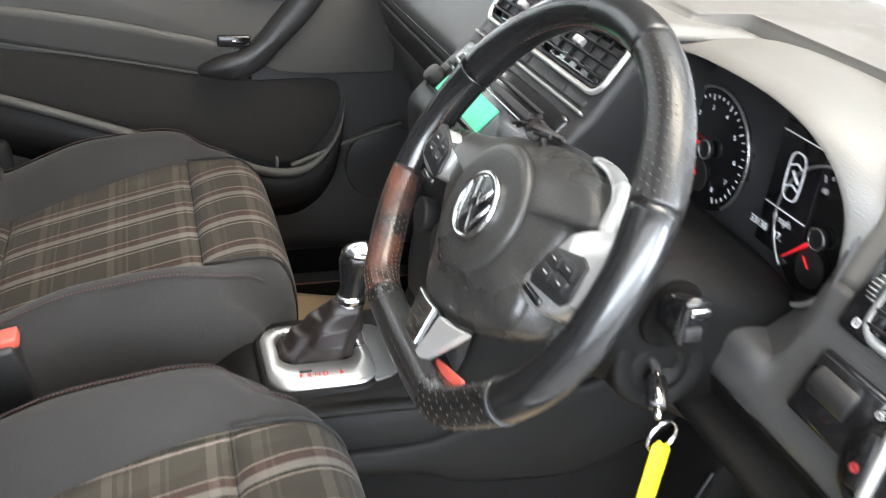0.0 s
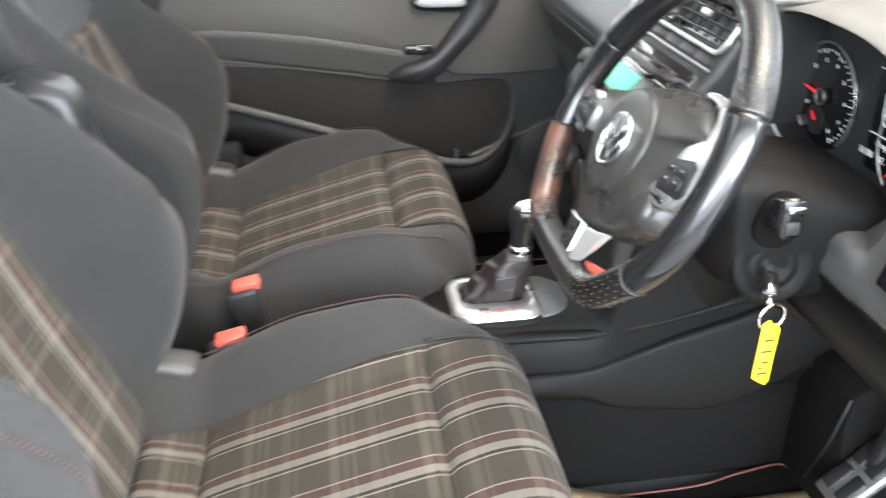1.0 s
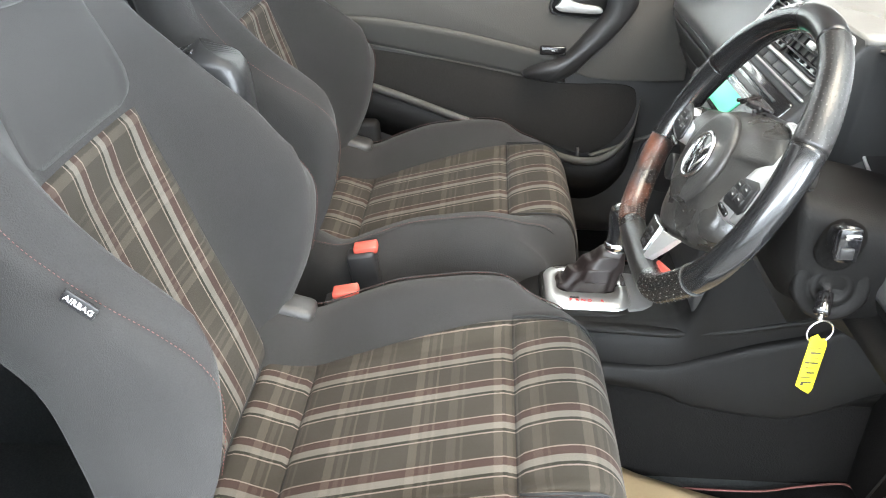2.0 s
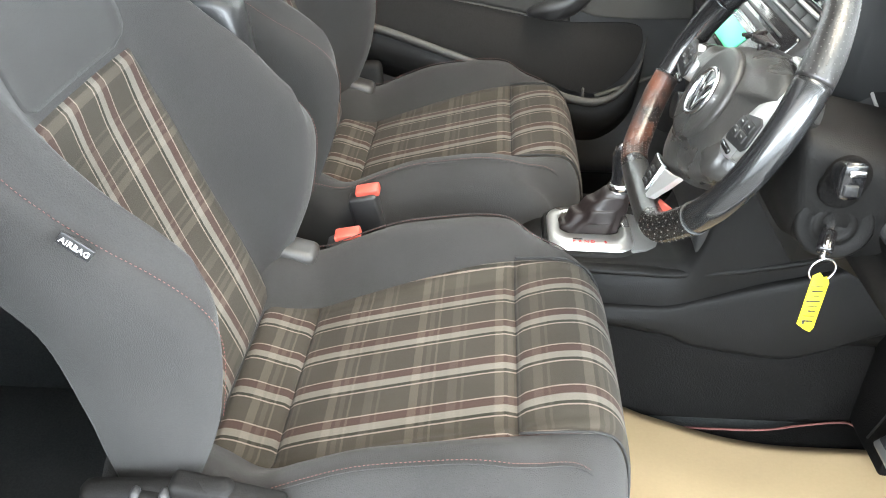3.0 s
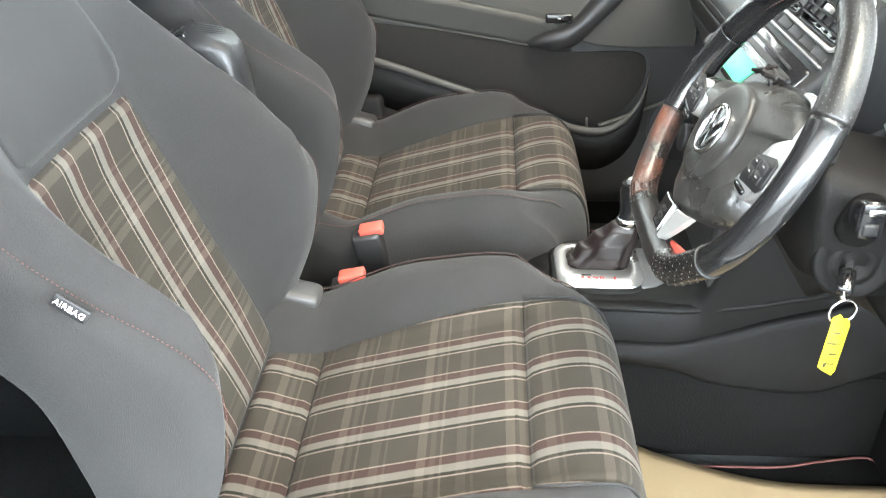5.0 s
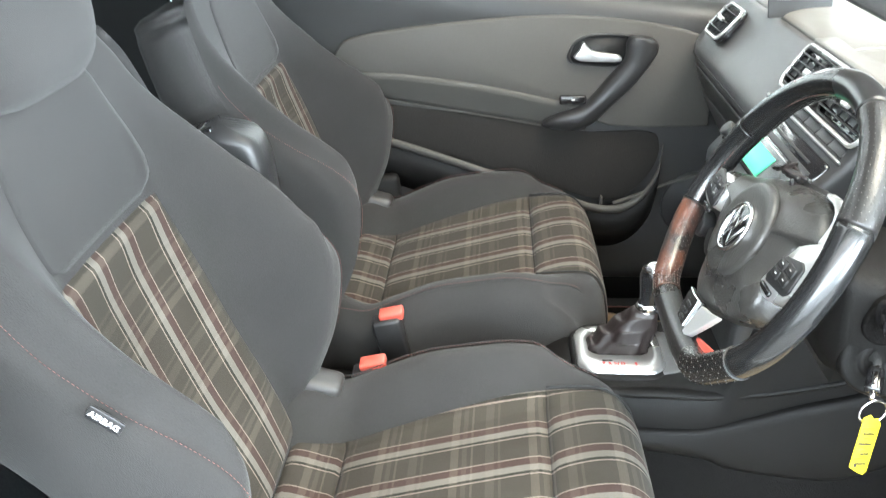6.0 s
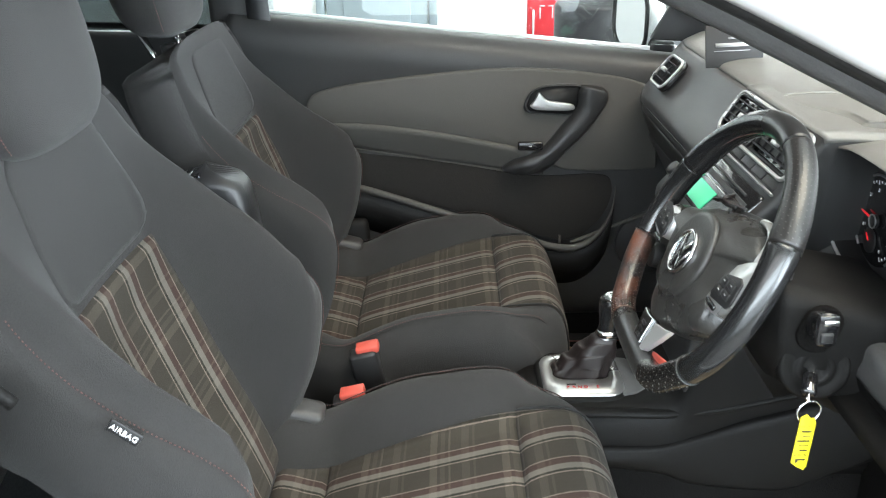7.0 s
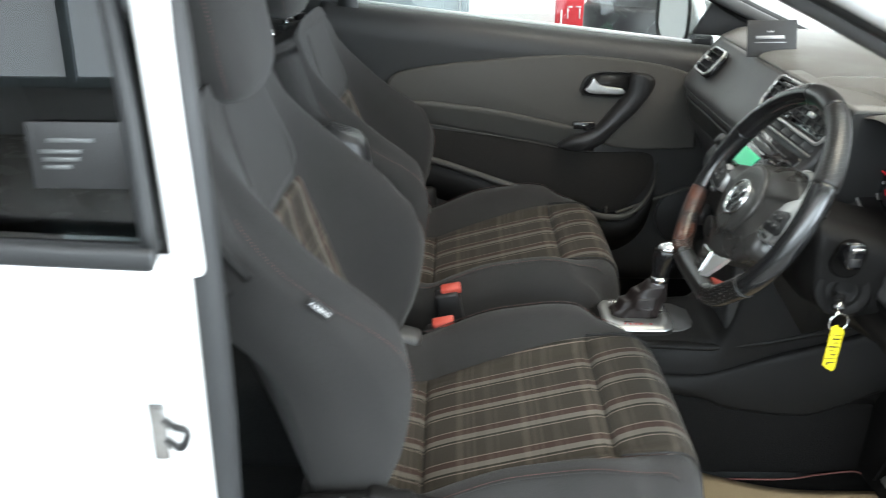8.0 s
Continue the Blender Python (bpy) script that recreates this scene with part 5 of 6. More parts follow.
# ---- passenger door ----
def door():
    top = thing("passenger_door", "closed white car door with charcoal and grey inner trim", "car door")
    # outer skin and inner card
    part("door_skin", prism([(-0.70, 0.42), (0.42, 0.42), (0.50, 0.60), (0.40, 0.995), (-0.68, 1.055), (-0.72, 0.7)], (0, 0.76, 0), (1, 0, 0), (0, 0, 1), (0, 1, 0), 0.03, 0.008), WHITE, top, "white painted skin")
    rows = []
    for x in np.linspace(-0.72, 0.42, 70):
        zt = 1.100 - 0.092 * (x + 0.66) / 0.83
        prof = [(0.76, zt - 0.02), (0.70, zt + 0.001), (0.645, zt + 0.004), (0.612, zt - 0.012), (0.600, zt - 0.045), (0.604, zt - 0.09), (0.612, zt - 0.16), (0.612, 0.80), (0.614, 0.70), (0.62, 0.60), (0.63, 0.42), (0.76, 0.42)]
        p = spline(prof, 44)
        rows.append([(x, a, b) for a, b in p])
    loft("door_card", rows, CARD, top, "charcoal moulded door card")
    part("sill_strip", block((0.84, 0.010, 0.008), (-0.25, 0.722, 1.0575), 0.002, Euler((0, radians(6.3), 0)).to_matrix()), WHITE, top, "white painted window ledge")
    # pale grey insert, slightly proud
    upper = spline([(-0.582, 0.884), (-0.562, 0.938), (-0.530, 0.957), (-0.447, 0.972), (-0.331, 0.985), (-0.192, 0.996), (-0.077, 0.995), (0.039, 0.982), (0.109, 0.968), (0.17, 0.945)], 30)
    band = spline([(-0.575, 0.886), (-0.514, 0.886), (-0.441, 0.883), (-0.311, 0.866), (-0.193, 0.843), (-0.131, 0.829), (-0.07, 0.812)], 40)
    foot = spline([(-0.575, 0.846), (-0.514, 0.838), (-0.444, 0.826), (-0.313, 0.804), (-0.194, 0.784), (-0.131, 0.772), (-0.07, 0.762)], 40)
    shape = [tuple(q) for q in upper] + [(0.17, 0.778), (0.119, 0.775), (0.035, 0.774), (-0.025, 0.778), (-0.06, 0.79)] + [tuple(q) for q in band[::-4]]
    part("door_insert", prism(shape, (0, 0.606, 0), (1, 0, 0), (0, 0, 1), (0, -1, 0), 0.014, 0.005), INSERT, top, "soft grey insert")
    # below the edge the padding tucks back towards the pocket
    rows = []
    for (x0, z0), (_, z1) in zip(band, foot):
        rows.append([(x0, 0.604, z0 + 0.004), (x0, 0.590, z0 + 0.002), (x0, 0.5865, z0 - 0.003), (x0, 0.589, z0 - 0.012), (x0, 0.597, (z0 + z1) / 2), (x0, 0.606, z1 + 0.008), (x0, 0.609, z1), (x0, 0.613, z1)])
    loft("insert_band", rows, INSERT, top, "grey padded band")
    # thin pale bead added for the highlight along the band's foot
    tube("insert_shadow_line", spline([(x, 0.606, z - 0.002) for x, z in foot[::6]], 24), 0.0014, INSERT, top)
    # pull handle running down from the latch
    pull = spline([(0.003, 0.961), (0.042, 0.956), (0.057, 0.942), (0.051, 0.917), (0.014, 0.866), (-0.028, 0.822), (-0.063, 0.784), (-0.096, 0.773), (-0.158, 0.779), (-0.130, 0.804), (-0.079, 0.826), (-0.037, 0.875), (-0.006, 0.915), (-0.004, 0.945), (0.003, 0.961)], 57)[:-1]
    rows = []
    mid = np.mean(pull, axis=0)
    centre = lambda q: np.array((np.interp(q[1], [0.77, 0.80, 0.83, 0.87, 0.91, 0.96], [-0.110, -0.085, -0.050, -0.008, 0.022, 0.026]), q[1]))
    for k, y in ((1.0, 0.606), (1.0, 0.585), (0.95, 0.574), (0.80, 0.566), (0.45, 0.561), (0.05, 0.560)):
        rows.append([((centre(q) + (q - centre(q)) * k)[0], y + 0.014 * float(smoothstep(0.80, 0.77, q[1])), q[1] * (0.985 + 0.015 * k) + 0.87 * 0.015 * (1 - k)) for q in pull])
    loft("pull_handle", rows, HARD, top, "black pull handle")
    # latch bowl and lever
    bowl = spline([(-0.114, 0.919), (-0.106, 0.941), (-0.088, 0.955), (-0.057, 0.961), (0.004, 0.958), (0.014, 0.935), (0.003, 0.913), (-0.019, 0.899), (-0.070, 0.902), (-0.105, 0.907), (-0.114, 0.919)], 48)[:-1]
    mid = np.mean(bowl, axis=0)
    rows = [[(*(mid + (q - mid) * k), y) for q in bowl] for k, y in ((1.03, 0.600), (1.04, 0.588), (1.0, 0.585), (0.95, 0.587), (0.92, 0.5915))]
    loft("handle_bowl", [[(x, y, z) for x, z, y in ring] for ring in rows] , HARD, top, "black handle bowl")
    # the shallow floor is coloured black to stand in for a shaded hollow
    part("bowl_floor", prism([tuple(mid + (q - mid) * 0.94) for q in bowl], (0, 0.5902, 0), (1, 0, 0), (0, 0, 1), (0, 1, 0), 0.003, 0), VENT, top, "bowl floor blackened for the shade of a hollow")
    lever = spline([(-0.104, 0.920), (-0.094, 0.932), (-0.086, 0.948), (-0.078, 0.940), (-0.064, 0.930), (-0.017, 0.923), (-0.016, 0.911), (-0.064, 0.911), (-0.092, 0.913), (-0.104, 0.920)], 40)[:-1]
    part("door_lever", prism([tuple(q) for q in lever], (0, 0.589, 0), (1, 0, 0), (0, 0, 1), (0, -1, 0), 0.012, 0.004, 3), SATIN, top, "satin silver door lever")
    plate = part("window_switch", block((0.052, 0.012, 0.018), (-0.101, 0.583, 0.835), 0.003), GLOSS, top, "black window switch")
    part("switch_dot", block((0.006, 0.001, 0.002), (-0.101, 0.5765, 0.836), 0), LABEL_INK, plate)
    # pocket: a dark hollow behind a pale lip
    lip = [(-0.56, 0.60, 0.765), (-0.44, 0.590, 0.738), (-0.27, 0.572, 0.686), (-0.12, 0.560, 0.640), (-0.06, 0.556, 0.618), (0.0, 0.556, 0.614), (0.045, 0.560, 0.640), (0.075, 0.572, 0.685), (0.085, 0.588, 0.735)]
    line = spline(lip, 60)
    rows = []
    for q in line:
        rows.append([q + np.array((0, b, c)) for b, c in ((-0.006, 0.0), (-0.004, 0.006), (0.002, 0.008), (0.008, 0.004), (0.008, -0.006), (0.0, -0.010))])
    loft("pocket_lip", rows, INSERT, top, "pale grey pocket lip")
    hollow = [tuple(q) for q in spline([(-0.50, 0.822), (-0.30, 0.797), (-0.10, 0.762), (0.05, 0.762), (0.080, 0.735), (0.072, 0.685), (0.04, 0.640), (0.0, 0.614), (-0.06, 0.618), (-0.27, 0.686), (-0.46, 0.742), (-0.50, 0.822)], 70)[:-1]]
    part("pocket_back", prism(hollow, (0, 0.6135, 0), (1, 0, 0), (0, 0, 1), (0, -1, 0), 0.004, 0.001), POCKET, top, "dark pocket lining")
    tube("lower_trim", spline([(-0.01, 0.566, 0.622), (0.05, 0.578, 0.640), (0.11, 0.588, 0.660), (0.19, 0.596, 0.684)], 20), 0.006, INSERT, top, "pale grey lower trim edge", 10, flat=0.6)
    # pale bar added in place of a small upright highlight
    part("pocket_divider", block((0.005, 0.014, 0.022), (-0.035, 0.568, 0.626), 0.002), INSERT, top, "small pale bar for a highlight in the pocket")
    rows = []
    for q in line:
        rows.append([q + np.array((0, 0.003, -0.002)), q + np.array((0, 0.003, -0.05)), np.array((q[0], 0.625, q[2] - 0.12)), np.array((q[0], 0.632, q[2] - 0.10)), q + np.array((0, 0.010, -0.04)), q + np.array((0, 0.010, -0.002))])
    loft("pocket_wall", rows, CONSOLE, top, "black plastic pocket")
    part("speaker", disc(0.075, 0.012, (0.17, 0.612, 0.60), (0, -1, 0), None, 40, 0.004), HARD, top, "round speaker cover")
    # window
    pane = part("door_window", prism([(-0.70, 1.08), (0.36, 1.01), (0.03, 1.22), (-0.20, 1.335), (-0.66, 1.385)], (0, 0.70, 0), (1, 0, 0), (0, 0, 1), (0, 1, 0), 0.004, 0), PANE, top, "clear window glass", False)
    pane.visible_shadow = False
    for name, pts in (("rear_frame", [(-0.70, 0.70, 1.06), (-0.685, 0.665, 1.22), (-0.66, 0.62, 1.39)]), ("front_frame", [(0.38, 0.70, 1.02), (0.03, 0.67, 1.22), (-0.20, 0.62, 1.345), (-0.66, 0.61, 1.395)])):
        tube(name, spline(pts, 20), 0.016, RUBBER, top, "black window frame")
    n, u = Vector((-0.956, -0.292, 0)), Vector((0.292, -0.956, 0))
    up, o = Vector((0, 0, 1)), Vector((0.152, 0.845, 1.058))
    mirror = bmesh.new()
    bmesh.ops.create_uvsphere(mirror, u_segments=28, v_segments=18, radius=1)
    for v in mirror.verts:
        v.co = o + u * (0.092 * v.co.y) + up * (0.080 * v.co.z) - n * max(0.070 * v.co.x, -0.004)
    shell = part("mirror_housing", mirror, WHITE, top, "white mirror housing")
    part("mirror_glass", prism(rounded(0.146, 0.126, 0.04), o + n * 0.005, u, up, n, 0.002, 0), CHROME, shell, "mirror glass", False)
    tube("mirror_rim", [tuple(o + n * 0.007 + u * a + up * b) for a, b in rounded(0.154, 0.134, 0.044)], 0.005, HARD, shell, "dark mirror rim", closed=True)
    part("mirror_arm", block((0.05, 0.09, 0.03), (0.20, 0.765, 1.01), 0.01), HARD, shell, "black mirror foot")
    part("mirror_sail", prism([(0.16, 1.035), (0.36, 1.02), (0.20, 1.11)], (0, 0.705, 0), (1, 0, 0), (0, 0, 1), (0, -1, 0), 0.02, 0.004), HARD, top, "black corner trim")


door()


# ---- body shell ----
def car_body():
    top = thing("hatchback_car", "white three-door hatchback body in a showroom", "car")
    GROUND = -0.03
    # floor pan and bulkhead
    part("floor_pan", block((2.4, 1.42, 0.05), (-0.45, 0.01, 0.325), 0.01), FLOOR_CARPET, top, "charcoal carpeted floor")
    part("bulkhead", block((0.05, 1.42, 0.55), (0.66, 0.01, 0.62), 0.01, Euler((0, radians(-12), 0)).to_matrix()), SHADED_CARPET, top, "carpeted bulkhead, darkened for shade")
    part("tunnel", block((1.10, 0.208, 0.20), (0.125, 0.004, 0.42), 0.03, seg=4), SHADED_CARPET, top, "carpeted front tunnel, darkened for shade")
    part("rear_tunnel", block((0.66, 0.206, 0.20), (-0.75, 0.004, 0.418), 0.03, seg=4), FLOOR_CARPET, top, "charcoal carpeted tunnel")
    part("tailgate_trim", block((0.05, 1.30, 0.9), (-1.75, 0, 0.85), 0.02), HARD, top)
    part("footrest", prism([(0.345, 0.36), (0.352, 0.56), (0.66, 0.70), (0.66, 0.36)], (0, -0.225, 0), (1, 0, 0), (0, 0, 1), (0, 1, 0), 0.125, 0.006), SHADED_CARPET, top, "carpeted footrest, darkened for shade")
    tube("carpet_seam", [(0.3445, -0.168, 0.385), (0.348, -0.200, 0.47), (0.3505, -0.222, 0.555)], 0.0018, RUBBER, top, "grey carpet seam", 8)
    # outer panels
    for side in (-1, 1):
        y = side * 0.765
        part("door_sill", block((1.5, 0.10, 0.14), (-0.05, side * 0.735, 0.36), 0.03, seg=4), WHITE, top, "white painted sill")
        part("sill_trim", block((1.46, 0.080, 0.100), (-0.05, side * 0.697, 0.393), 0.012, seg=3), CONSOLE, top, "black plastic sill trim")
        part("quarter_panel", prism([(-0.645, 0.34), (-0.645, 1.052), (-1.75, 1.10), (-1.85, 0.8), (-1.80, 0.34)], (0, y - side * 0.02, 0), (1, 0, 0), (0, 0, 1), (0, side, 0), 0.03, 0.01), WHITE, top, "white painted quarter panel")
        post = [(-0.662, 1.03), (-0.634, 1.03), (-0.645, 1.272), (-0.655, 1.37), (-0.70, 1.40), (-0.672, 1.29)]
        part("rear_door_post", prism(post, (0, y - side * 0.035, 0), (1, 0, 0), (0, 0, 1), (0, side, 0), 0.03, 0.006), WHITE, top, "white painted post")
        part("quarter_trim", prism([(-0.66, 0.40), (-0.66, 1.06), (-1.70, 1.10), (-1.70, 0.40)], (0, side * 0.655, 0), (1, 0, 0), (0, 0, 1), (0, side, 0), 0.03, 0.01), HARD, top, "black rear side trim")
        part("rear_pillar_trim", prism([(-1.20, 1.08), (-1.70, 1.08), (-1.70, 1.36), (-0.95, 1.40), (-1.30, 1.30)], (0, side * 0.63, 0), (1, 0, 0), (0, 0, 1), (0, side, 0), 0.03, 0.01), HARD, top, "black rear pillar trim")
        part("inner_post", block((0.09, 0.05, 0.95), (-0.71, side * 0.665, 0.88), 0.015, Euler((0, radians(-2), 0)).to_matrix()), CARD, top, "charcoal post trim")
        pane = part("quarter_window", prism([(-0.675, 1.058), (-0.68, 1.30), (-0.80, 1.36), (-1.25, 1.33), (-1.45, 1.12), (-1.3, 1.075)], (0, y - side * 0.03, 0), (1, 0, 0), (0, 0, 1), (0, side, 0), 0.005, 0), TINT, top, "dark tinted quarter glass", False)
        pane.visible_shadow = False
        part("window_rubber", block((0.62, 0.02, 0.022), (-0.98, y + side * 0.004, 1.066), 0.006, Euler((0, radians(2.2), 0)).to_matrix()), RUBBER, top, "black window rubber")
        tube("window_edge", spline([(-0.676, y, 1.06), (-0.684, y - side * 0.01, 1.20), (-0.70, y - side * 0.03, 1.32)], 14), 0.008, RUBBER, top)
        # windscreen pillar: black trim within, seal, white paint outside
        line = [(0.52, side * 0.665, 0.98), (0.25, side * 0.650, 1.098), (0.03, side * 0.632, 1.205), (-0.14, side * 0.612, 1.287), (-0.32, side * 0.585, 1.355), (-0.70, side * 0.57, 1.395)]
        tube("pillar_trim", spline([(a, b, c + 0.004) for a, b, c in line], 40), 0.014, DASH, top, "charcoal pillar trim", 16)
        tube("pillar_seal", spline([(a, b + side * 0.018, c + 0.016) for a, b, c in line], 40), 0.013, RUBBER, top, "black rubber seal", 12)
        tube("pillar_skin", spline([(a + 0.01, b + side * 0.052, c + 0.034) for a, b, c in line], 40), 0.028, WHITE, top, "white painted pillar", 16)
    seal = spline([(-0.20, -0.715, 0.43), (-0.50, -0.718, 0.44), (-0.600, -0.728, 0.52), (-0.640, -0.734, 0.70), (-0.640, -0.736, 0.90), (-0.642, -0.733, 1.05), (-0.654, -0.722, 1.27), (-0.69, -0.66, 1.375)], 70)
    tube("door_seal", seal, 0.018, RUBBER, top, "black door rubber", 12)
    striker = part("striker_plate", block((0.016, 0.006, 0.064), (-0.681, -0.787, 0.889), 0.002), CHROME, top, "steel striker plate")
    tube("striker_loop", spline([(-0.676, -0.786, 0.899), (-0.662, -0.800, 0.901), (-0.652, -0.803, 0.900), (-0.650, -0.803, 0.893), (-0.658, -0.801, 0.879), (-0.676, -0.786, 0.878)], 30), 0.0038, HARD, striker, "steel loop")
    # roof, windscreen, rear glass, bonnet, tail
    rows = []
    for x, z in ((-1.60, 1.30), (-1.30, 1.36), (-0.9, 1.40), (-0.5, 1.41), (-0.33, 1.39)):
        rows.append([(x, y, z + 0.02 - 0.05 * (y / 0.6) ** 2) for y in np.linspace(-0.61, 0.61, 21)] + [(x, y, z + 0.035 - 0.05 * (y / 0.6) ** 2) for y in np.linspace(0.64, -0.64, 21)])
    loft("roof", rows, WHITE, top, "white painted roof")
    rows = []
    for x, z in ((-1.58, 1.27), (-1.30, 1.335), (-0.9, 1.375), (-0.5, 1.387), (-0.34, 1.372)):
        rows.append([(x, y, z - 0.05 * (y / 0.6) ** 2) for y in np.linspace(-0.60, 0.60, 21)] + [(x, y, z + 0.016 - 0.05 * (y / 0.6) ** 2) for y in np.linspace(0.60, -0.60, 21)])
    loft("headlining", rows, HEADLINER, top, "pale grey headlining")
    rows = []
    for f in np.linspace(0, 1, 12):
        x, z = -0.33 + 1.08 * f, 1.385 - 0.375 * f - 0.03 * f * (1 - f) * -1
        w = 0.60 + 0.07 * f
        rows.append([(x + 0.05 * (1 - (y / w) ** 2), y, z) for y in np.linspace(-w, w, 15)] + [(x + 0.05 * (1 - (y / w) ** 2), y, z + 0.005) for y in np.linspace(w, -w, 15)])
    screen = loft("windscreen", rows, PANE, top, "clear windscreen")
    screen.visible_shadow = False
    rows = []
    for x, z, w in ((0.72, 0.99, 0.70), (0.95, 0.95, 0.71), (1.25, 0.86, 0.70), (1.45, 0.76, 0.66), (1.55, 0.60, 0.62)):
        rows.append([(x, y, z - 0.06 * (y / w) ** 4) for y in np.linspace(-w, w, 21)] + [(x, w * s, GROUND + 0.25) for s in (1, -1)])
    loft("bonnet", rows, WHITE, top, "white painted bonnet and nose")
    part("tail_panel", block((0.12, 1.45, 0.75), (-1.80, 0, 0.70), 0.05, seg=4), WHITE, top, "white painted tail")
    back = part("rear_glass", prism([(-0.58, 0), (0.58, 0), (0.50, 0.36), (-0.50, 0.36)], (-1.78, 0, 1.02), (0, 1, 0), (0.5, 0, 0.87), (-1, 0, 0), 0.005, 0), TINT, top, "tinted rear glass", False)
    back.visible_shadow = False
    for x in (0.95, -1.45):
        for side in (-1, 1):
            wheel = part("wheel", disc(0.30, 0.19, (x, side * 0.72, GROUND + 0.30), (0, 1, 0), None, 40, 0.03), RUBBER, top, "black tyre")
            part("wheel_rim", disc(0.20, 0.01, (x, side * 0.82, GROUND + 0.30), (0, 1, 0), None, 32, 0.004), SILVER, wheel, "silver alloy rim")


car_body()


def rear_bench():
    top = thing("rear_bench", "charcoal cloth rear bench seat behind the front seats", "car seat")
    for y in (-0.31, 0.31):
        part("bench_cushion", block((0.46, 0.60, 0.16), (-1.20, y, 0.53), 0.05, Euler((0, radians(-8), 0)).to_matrix(), seg=4), CLOTH, top)
        part("bench_back", block((0.14, 0.60, 0.60), (-1.47, y, 0.83), 0.05, Euler((0, radians(-18), 0)).to_matrix(), seg=4), CLOTH, top)
        part("bench_head_restraint", block((0.09, 0.24, 0.14), (-1.60, y, 1.17), 0.04, Euler((0, radians(-15), 0)).to_matrix(), seg=4), CLOTH, top)


rear_bench()


def belt(side):
    top = thing("seat_belt", "black seat belt hanging from the door post", "seat belt", group="seat belts")
    pts = spline([(-0.665, side * 0.625, 1.24), (-0.655, side * 0.628, 1.05), (-0.66, side * 0.632, 0.80), (-0.68, side * 0.635, 0.45)], 30)
    rows = [[q + np.array((a, side * b, 0)) for a, b in ((-0.023, -0.001), (0.023, -0.001), (0.023, 0.001), (-0.023, 0.001))] for q in pts]
    loft("webbing", rows, RUBBER, top)
    part("upper_anchor", block((0.05, 0.02, 0.08), (-0.668, side * 0.632, 1.245), 0.008), HARD, top)


belt(1)


def guide():
    """The black plastic belt feeder on the driver's backrest."""
    top = thing("belt_guide", "black plastic belt guide beside the driver's backrest", "belt guide", (-0.682, -0.610, 0.992))
    for k, (dx, dz) in enumerate(((0.0, 0.0), (0.022, 0.018))):
        line = spline([(-0.05 + dx, 0, 0.10 + dz), (-0.03 + dx, -0.008, 0.05 + dz), (0.005 + dx, -0.010, -0.01 + dz), (0.03 + dx, -0.004, -0.045 + dz)], 18)
        tube("guide_arm", line, 0.006, CONSOLE, top, "", 10)


guide()


# ---- floor mats, pedal, card ----
def mat(name, out):
    top = thing(name, "carpet darkened for shade car mat with red piping in the footwell", "car mat", group="car mats")
    part("mat_carpet", prism(out, (0, 0, 0.352), (1, 0, 0), (0, 1, 0), (0, 0, 1), 0.008, 0.002), SHADED_CARPET, top)
    tube("mat_piping", [(a, b, 0.3590) for a, b in out], 0.0026, RED, top, "red piping", 8, True)


edge_in = [tuple(q) for q in spline([(-0.05, -0.138), (0.09, -0.136), (0.20, -0.134), (0.265, -0.120), (0.325, -0.109), (0.346, -0.112), (0.360, -0.138), (0.380, -0.150)], 40)]
mat("floor_mat", edge_in + [(0.40, -0.60), (-0.05, -0.60)])
mat("floor_mat", [(a + 0.155, b + 0.37) for a, b in rounded(0.41, 0.46, 0.05)])


def paper(y0, y1, x0, x1, edge, label):
    top = thing("paper_mat", label, "paper mat", group="paper mats")
    n, m = 26, 26
    p = np.zeros((n, m, 3))
    for i, u in enumerate(np.linspace(0, 1, n)):
        for j, v in enumerate(np.linspace(0, 1, m)):
            x, y = x0 + (x1 - x0) * u, y0 + (y1 - y0) * v
            p[i, j] = (x, y - edge(x) * v, 0.3655 + 0.004 * noise.noise((7 * x, 7 * y, 3.1)) + 0.012 * (1 - u) ** 3)
    rows = np.concatenate([p, p[:, ::-1] - np.array((0, 0, 0.0012))], axis=1)
    link("paper_sheet", grid("paper_sheet", rows, ring=True, caps=True), PAPER, top)


paper(-0.62, -0.101, -0.10, 0.40, curve([-0.10, -0.015, 0.028, 0.108, 0.187, 0.268, 0.40], [0.0, 0.002, 0.022, 0.051, 0.068, 0.073, 0.072]), "brown protective paper mat lying in the driver's footwell")
paper(0.15, 0.585, -0.10, 0.34, lambda x: 0.066 * math.sin(math.pi * min(0.72 * (x + 0.10) / 0.44, 0.5)), "brown protective paper mat lying in the passenger footwell")


def pedal(y, label):
    top = thing("pedal", label, "pedal", (0.36, y, 0.468), "pedals")
    t = Euler((0, radians(48), 0)).to_matrix()
    part("pedal_pad", block((0.012, 0.060, 0.110), (0, 0, 0), 0.004, t), SATIN, top, "brushed metal pad")
    for k in range(2):
        for j in range(2):
            part("pedal_rubber", block((0.006, 0.020, 0.040), t @ Vector((-0.008, -0.014 + 0.028 * k, -0.024 + 0.048 * j)), 0.002, t), HARD, top, "black rubber inset")
    part("pedal_arm", block((0.02, 0.02, 0.20), (0.045, 0, 0.10), 0.004, Euler((0, radians(20), 0)).to_matrix()), HARD, top)


pedal(-0.262, "metal brake pedal with rubber insets in the footwell")


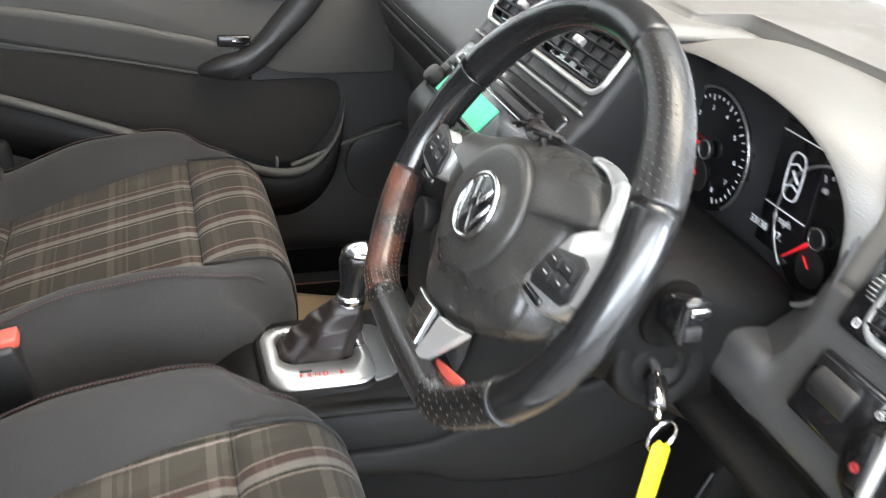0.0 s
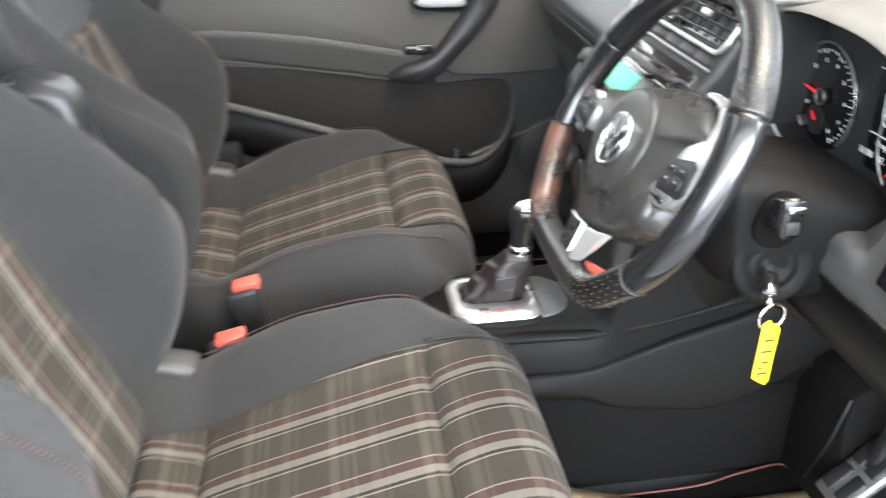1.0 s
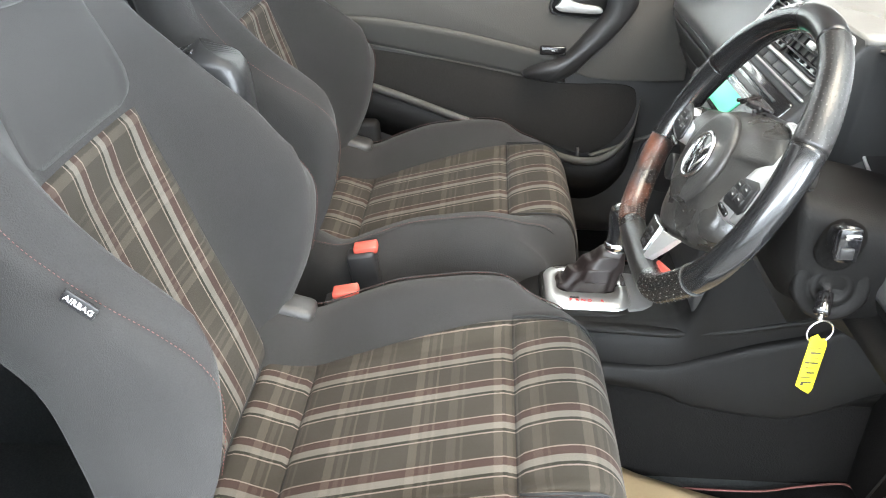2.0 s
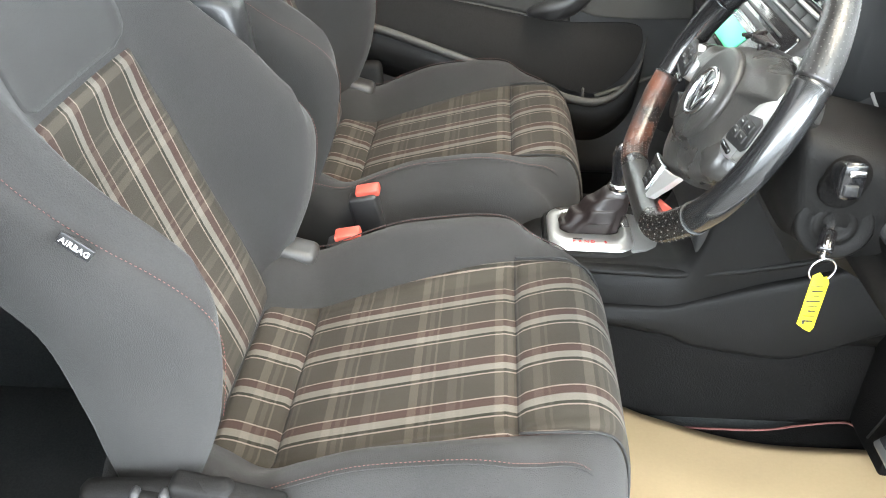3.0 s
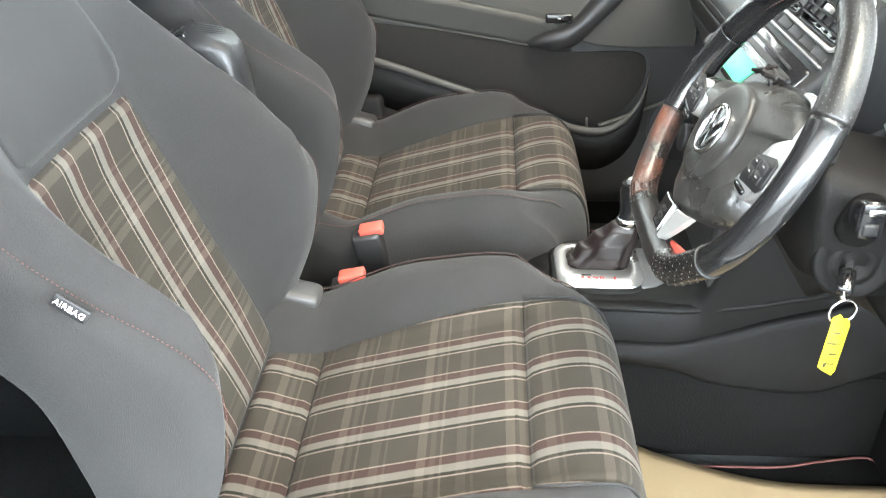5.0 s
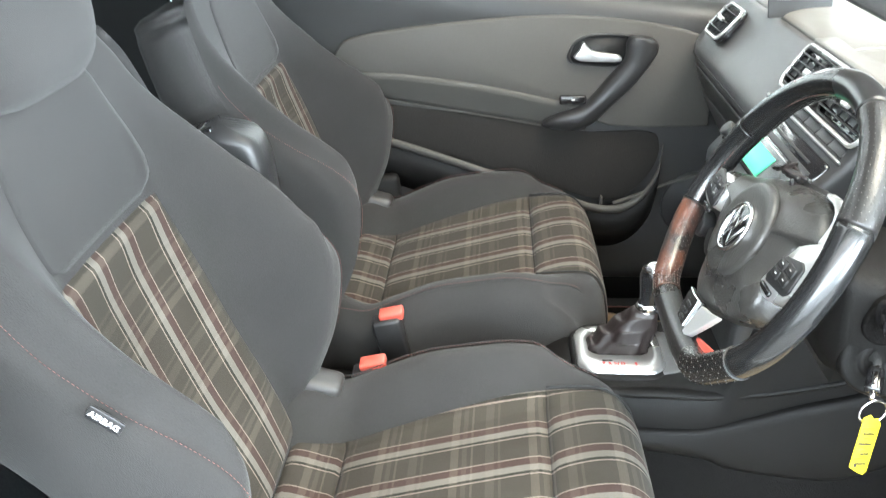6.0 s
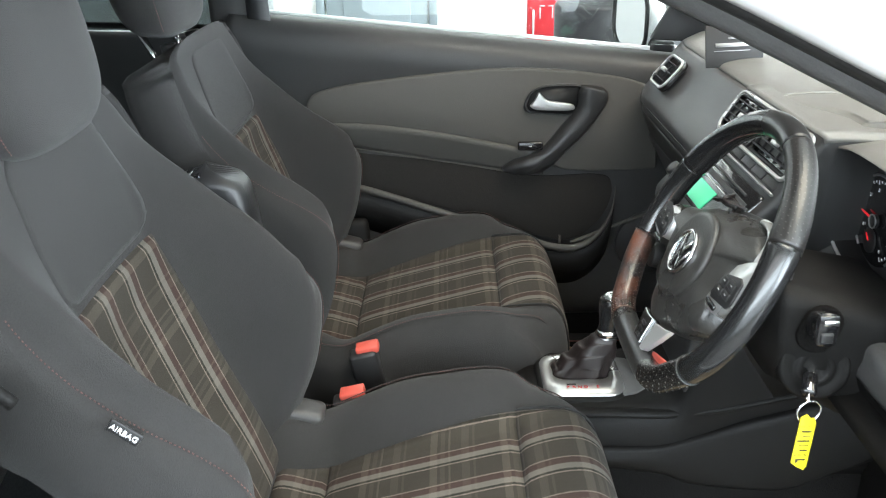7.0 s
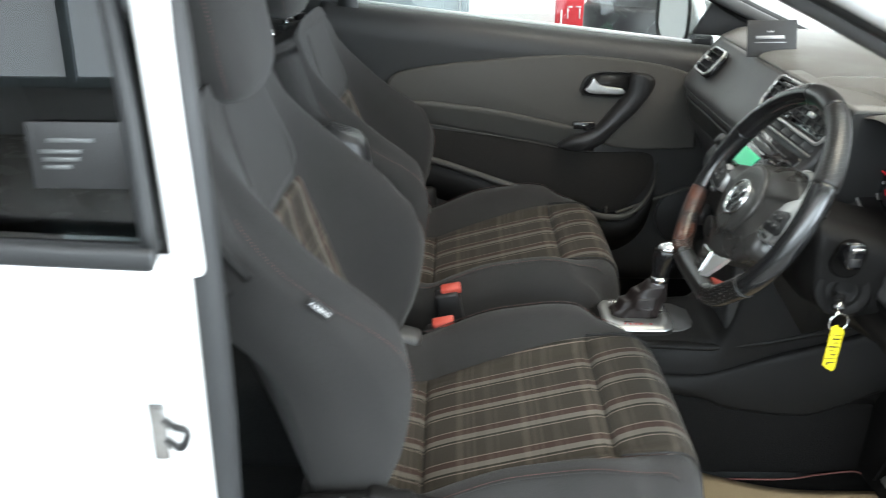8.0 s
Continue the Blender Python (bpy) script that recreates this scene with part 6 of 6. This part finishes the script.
def dash_card():
    top = thing("dealer_card", "dark dealer card with pale printed lines on the dashboard", "card", (0.215, 0.30, 1.085))
    t = Euler((radians(-14), 0, radians(10))).to_matrix()
    part("card_sheet", block((0.105, 0.003, 0.070), (0, 0, 0), 0.001, t), STACK, top)
    bars = bmesh.new()
    for dz, w, h in ((0.013, 0.014, 0.003), (0.002, 0.060, 0.0065), (-0.008, 0.066, 0.0014)):
        block((w, 0.001, h), t @ Vector((-0.005, -0.0022, dz)), 0, t, bars)
    part("card_print", bars, DIM_INK, top, "pale printed lines")
    part("card_foot", block((0.02, 0.012, 0.02), t @ Vector((0.045, 0.004, -0.035)), 0.003, t), HARD, top)


dash_card()


def window_card():
    # dark sheet and bars drawn on the glass stand in for a reflection
    top = thing("window_card", "dark sheet with lines for a reflection in the rear quarter glass", "card", (-0.733, -0.7440, 1.140))
    part("card_sheet", block((0.092, 0.002, 0.060), (0, 0, 0), 0.0008), STACK, top)
    bars = bmesh.new()
    for dx, dz, w in ((-0.008, 0.014, 0.040), (-0.018, 0.004, 0.036), (-0.018, -0.003, 0.032), (-0.022, -0.010, 0.024)):
        block((w, 0.001, 0.0036), (dx, -0.0016, dz), 0, None, bars)
    part("card_print", bars, REFLECTED_INK, top, "pale printed lines")


window_card()


# ---- showroom ----
def structure(name, size, at, material_, label, category):
    ob = part(name, block(size, at, 0.0), material_, None, label, False)
    return tagged(ob, label, category, kind="structure")


structure("floor", (15, 12, 0.1), (0, 0, -0.08), TILE, "grey-brown polished showroom floor", "floor")
structure("wall_north", (15, 0.15, 3.4), (0, 4.3, 1.6), WALL, "white painted showroom wall", "wall")
structure("wall_south", (15, 0.15, 3.4), (0, -5.2, 1.6), GREY_WALL, "unseen showroom wall, grey to cut bounced light", "wall")
structure("wall_east", (0.15, 9.5, 3.4), (7.4, -0.45, 1.6), WALL, "white painted showroom wall", "wall")
structure("wall_west", (0.15, 9.5, 3.4), (-7.4, -0.45, 1.6), GREY_WALL, "unseen showroom wall, grey to cut bounced light", "wall")
structure("ceiling", (15, 12, 0.1), (0, 0, 3.35), WALL, "white showroom ceiling", "ceiling")


def glazing(name, at, turn, wide, high, panes, label):
    """A glazed showroom front: grey frame bars round panes that show the bright sky outside."""
    top = thing(name, label, "window", at, kind="structure")
    top.rotation_euler = (0, 0, turn)
    for k in range(panes + 1):
        part("mullion", block((0.06, 0.08, high), (wide * (k / panes - 0.5), 0, high / 2), 0.006), GREY_DOOR, top)
    for z in (0.0, high * 0.72, high):
        part("rail", block((wide + 0.06, 0.07, 0.06), (0, 0, z), 0.006), GREY_DOOR, top)
    for k in range(panes):
        part("pane", block((wide / panes - 0.06, 0.012, high - 0.06), (wide * ((k + 0.5) / panes - 0.5), 0.0, high / 2), 0), DAYLIGHT, top, "bright daylit pane", False)
    return top


glazing("window_1", (0.6, -5.08, 0.30), 0.0, 9.6, 2.7, 6, "glazed showroom front with grey frames and bright daylight")
# the second glazing is unseen, added for its reflection on the dash
glazing("window_2", (7.28, 0.2, 0.40), math.pi / 2, 7.2, 2.5, 5, "unseen glazed side with grey frames, added for glare on the dashboard")


def inner_door():
    top = thing("door_1", "grey painted panelled door in the showroom wall", "door", (-0.68, 4.215, -0.03), kind="structure")
    part("door_leaf", block((0.60, 0.04, 2.05), (0, 0, 1.025), 0.004), GREY_DOOR, top)
    for z, h in ((0.62, 0.85), (1.55, 0.75)):
        part("door_panel", block((0.40, 0.012, h), (0, -0.024, z), 0.006), GREY_DOOR, top)
    part("door_frame", block((0.05, 0.06, 2.1), (0.335, 0, 1.05), 0.004), GREY_DOOR, top)
    part("door_frame", block((0.05, 0.06, 2.1), (-0.335, 0, 1.05), 0.004), GREY_DOOR, top)


inner_door()


def stand():
    top = thing("display_stand", "red display stand with white print against the wall", "display stand", (0.285, 4.05, -0.03))
    part("stand_panel", block((0.17, 0.04, 1.5), (0, 0, 0.76), 0.006), RED_PANEL, top)
    part("stand_foot", block((0.22, 0.24, 0.02), (0, 0, 0.01), 0.004), HARD, top)
    bars = bmesh.new()
    for x, z, w, h in ((-0.05, 0.62, 0.012, 0.16), (0.0, 0.72, 0.03, 0.008), (-0.012, 0.68, 0.008, 0.06), (0.05, 0.72, 0.03, 0.008), (0.06, 0.68, 0.008, 0.06)):
        block((w, 0.002, h), (x, -0.0215, z), 0, None, bars)
    part("stand_print", bars, LABEL_INK, top, "white printed bars")


stand()


def tub_chair():
    top = thing("tub_chair", "black leather tub chair on wooden legs in the showroom", "chair", (0.62, 3.4, -0.03))
    rows = []
    for z, r in ((0.40, 0.30), (0.42, 0.33), (0.60, 0.34), (0.80, 0.34), (0.83, 0.32), (0.80, 0.28), (0.60, 0.27), (0.52, 0.26)):
        rows.append([(r * math.cos(a), r * 0.9 * math.sin(a), z) for a in np.linspace(0, 2 * math.pi, 32, endpoint=False)])
    loft("chair_shell", rows, TUB, top)
    part("chair_seat", disc(0.27, 0.10, (0, 0, 0.50), (0, 0, 1), None, 32, 0.03), TUB, top)
    for x in (-0.2, 0.2):
        for y in (-0.2, 0.2):
            tube("chair_leg", [(x, y, 0.42), (x * 1.15, y * 1.15, 0.0)], [0.02, 0.012], HARD, top)


tub_chair()
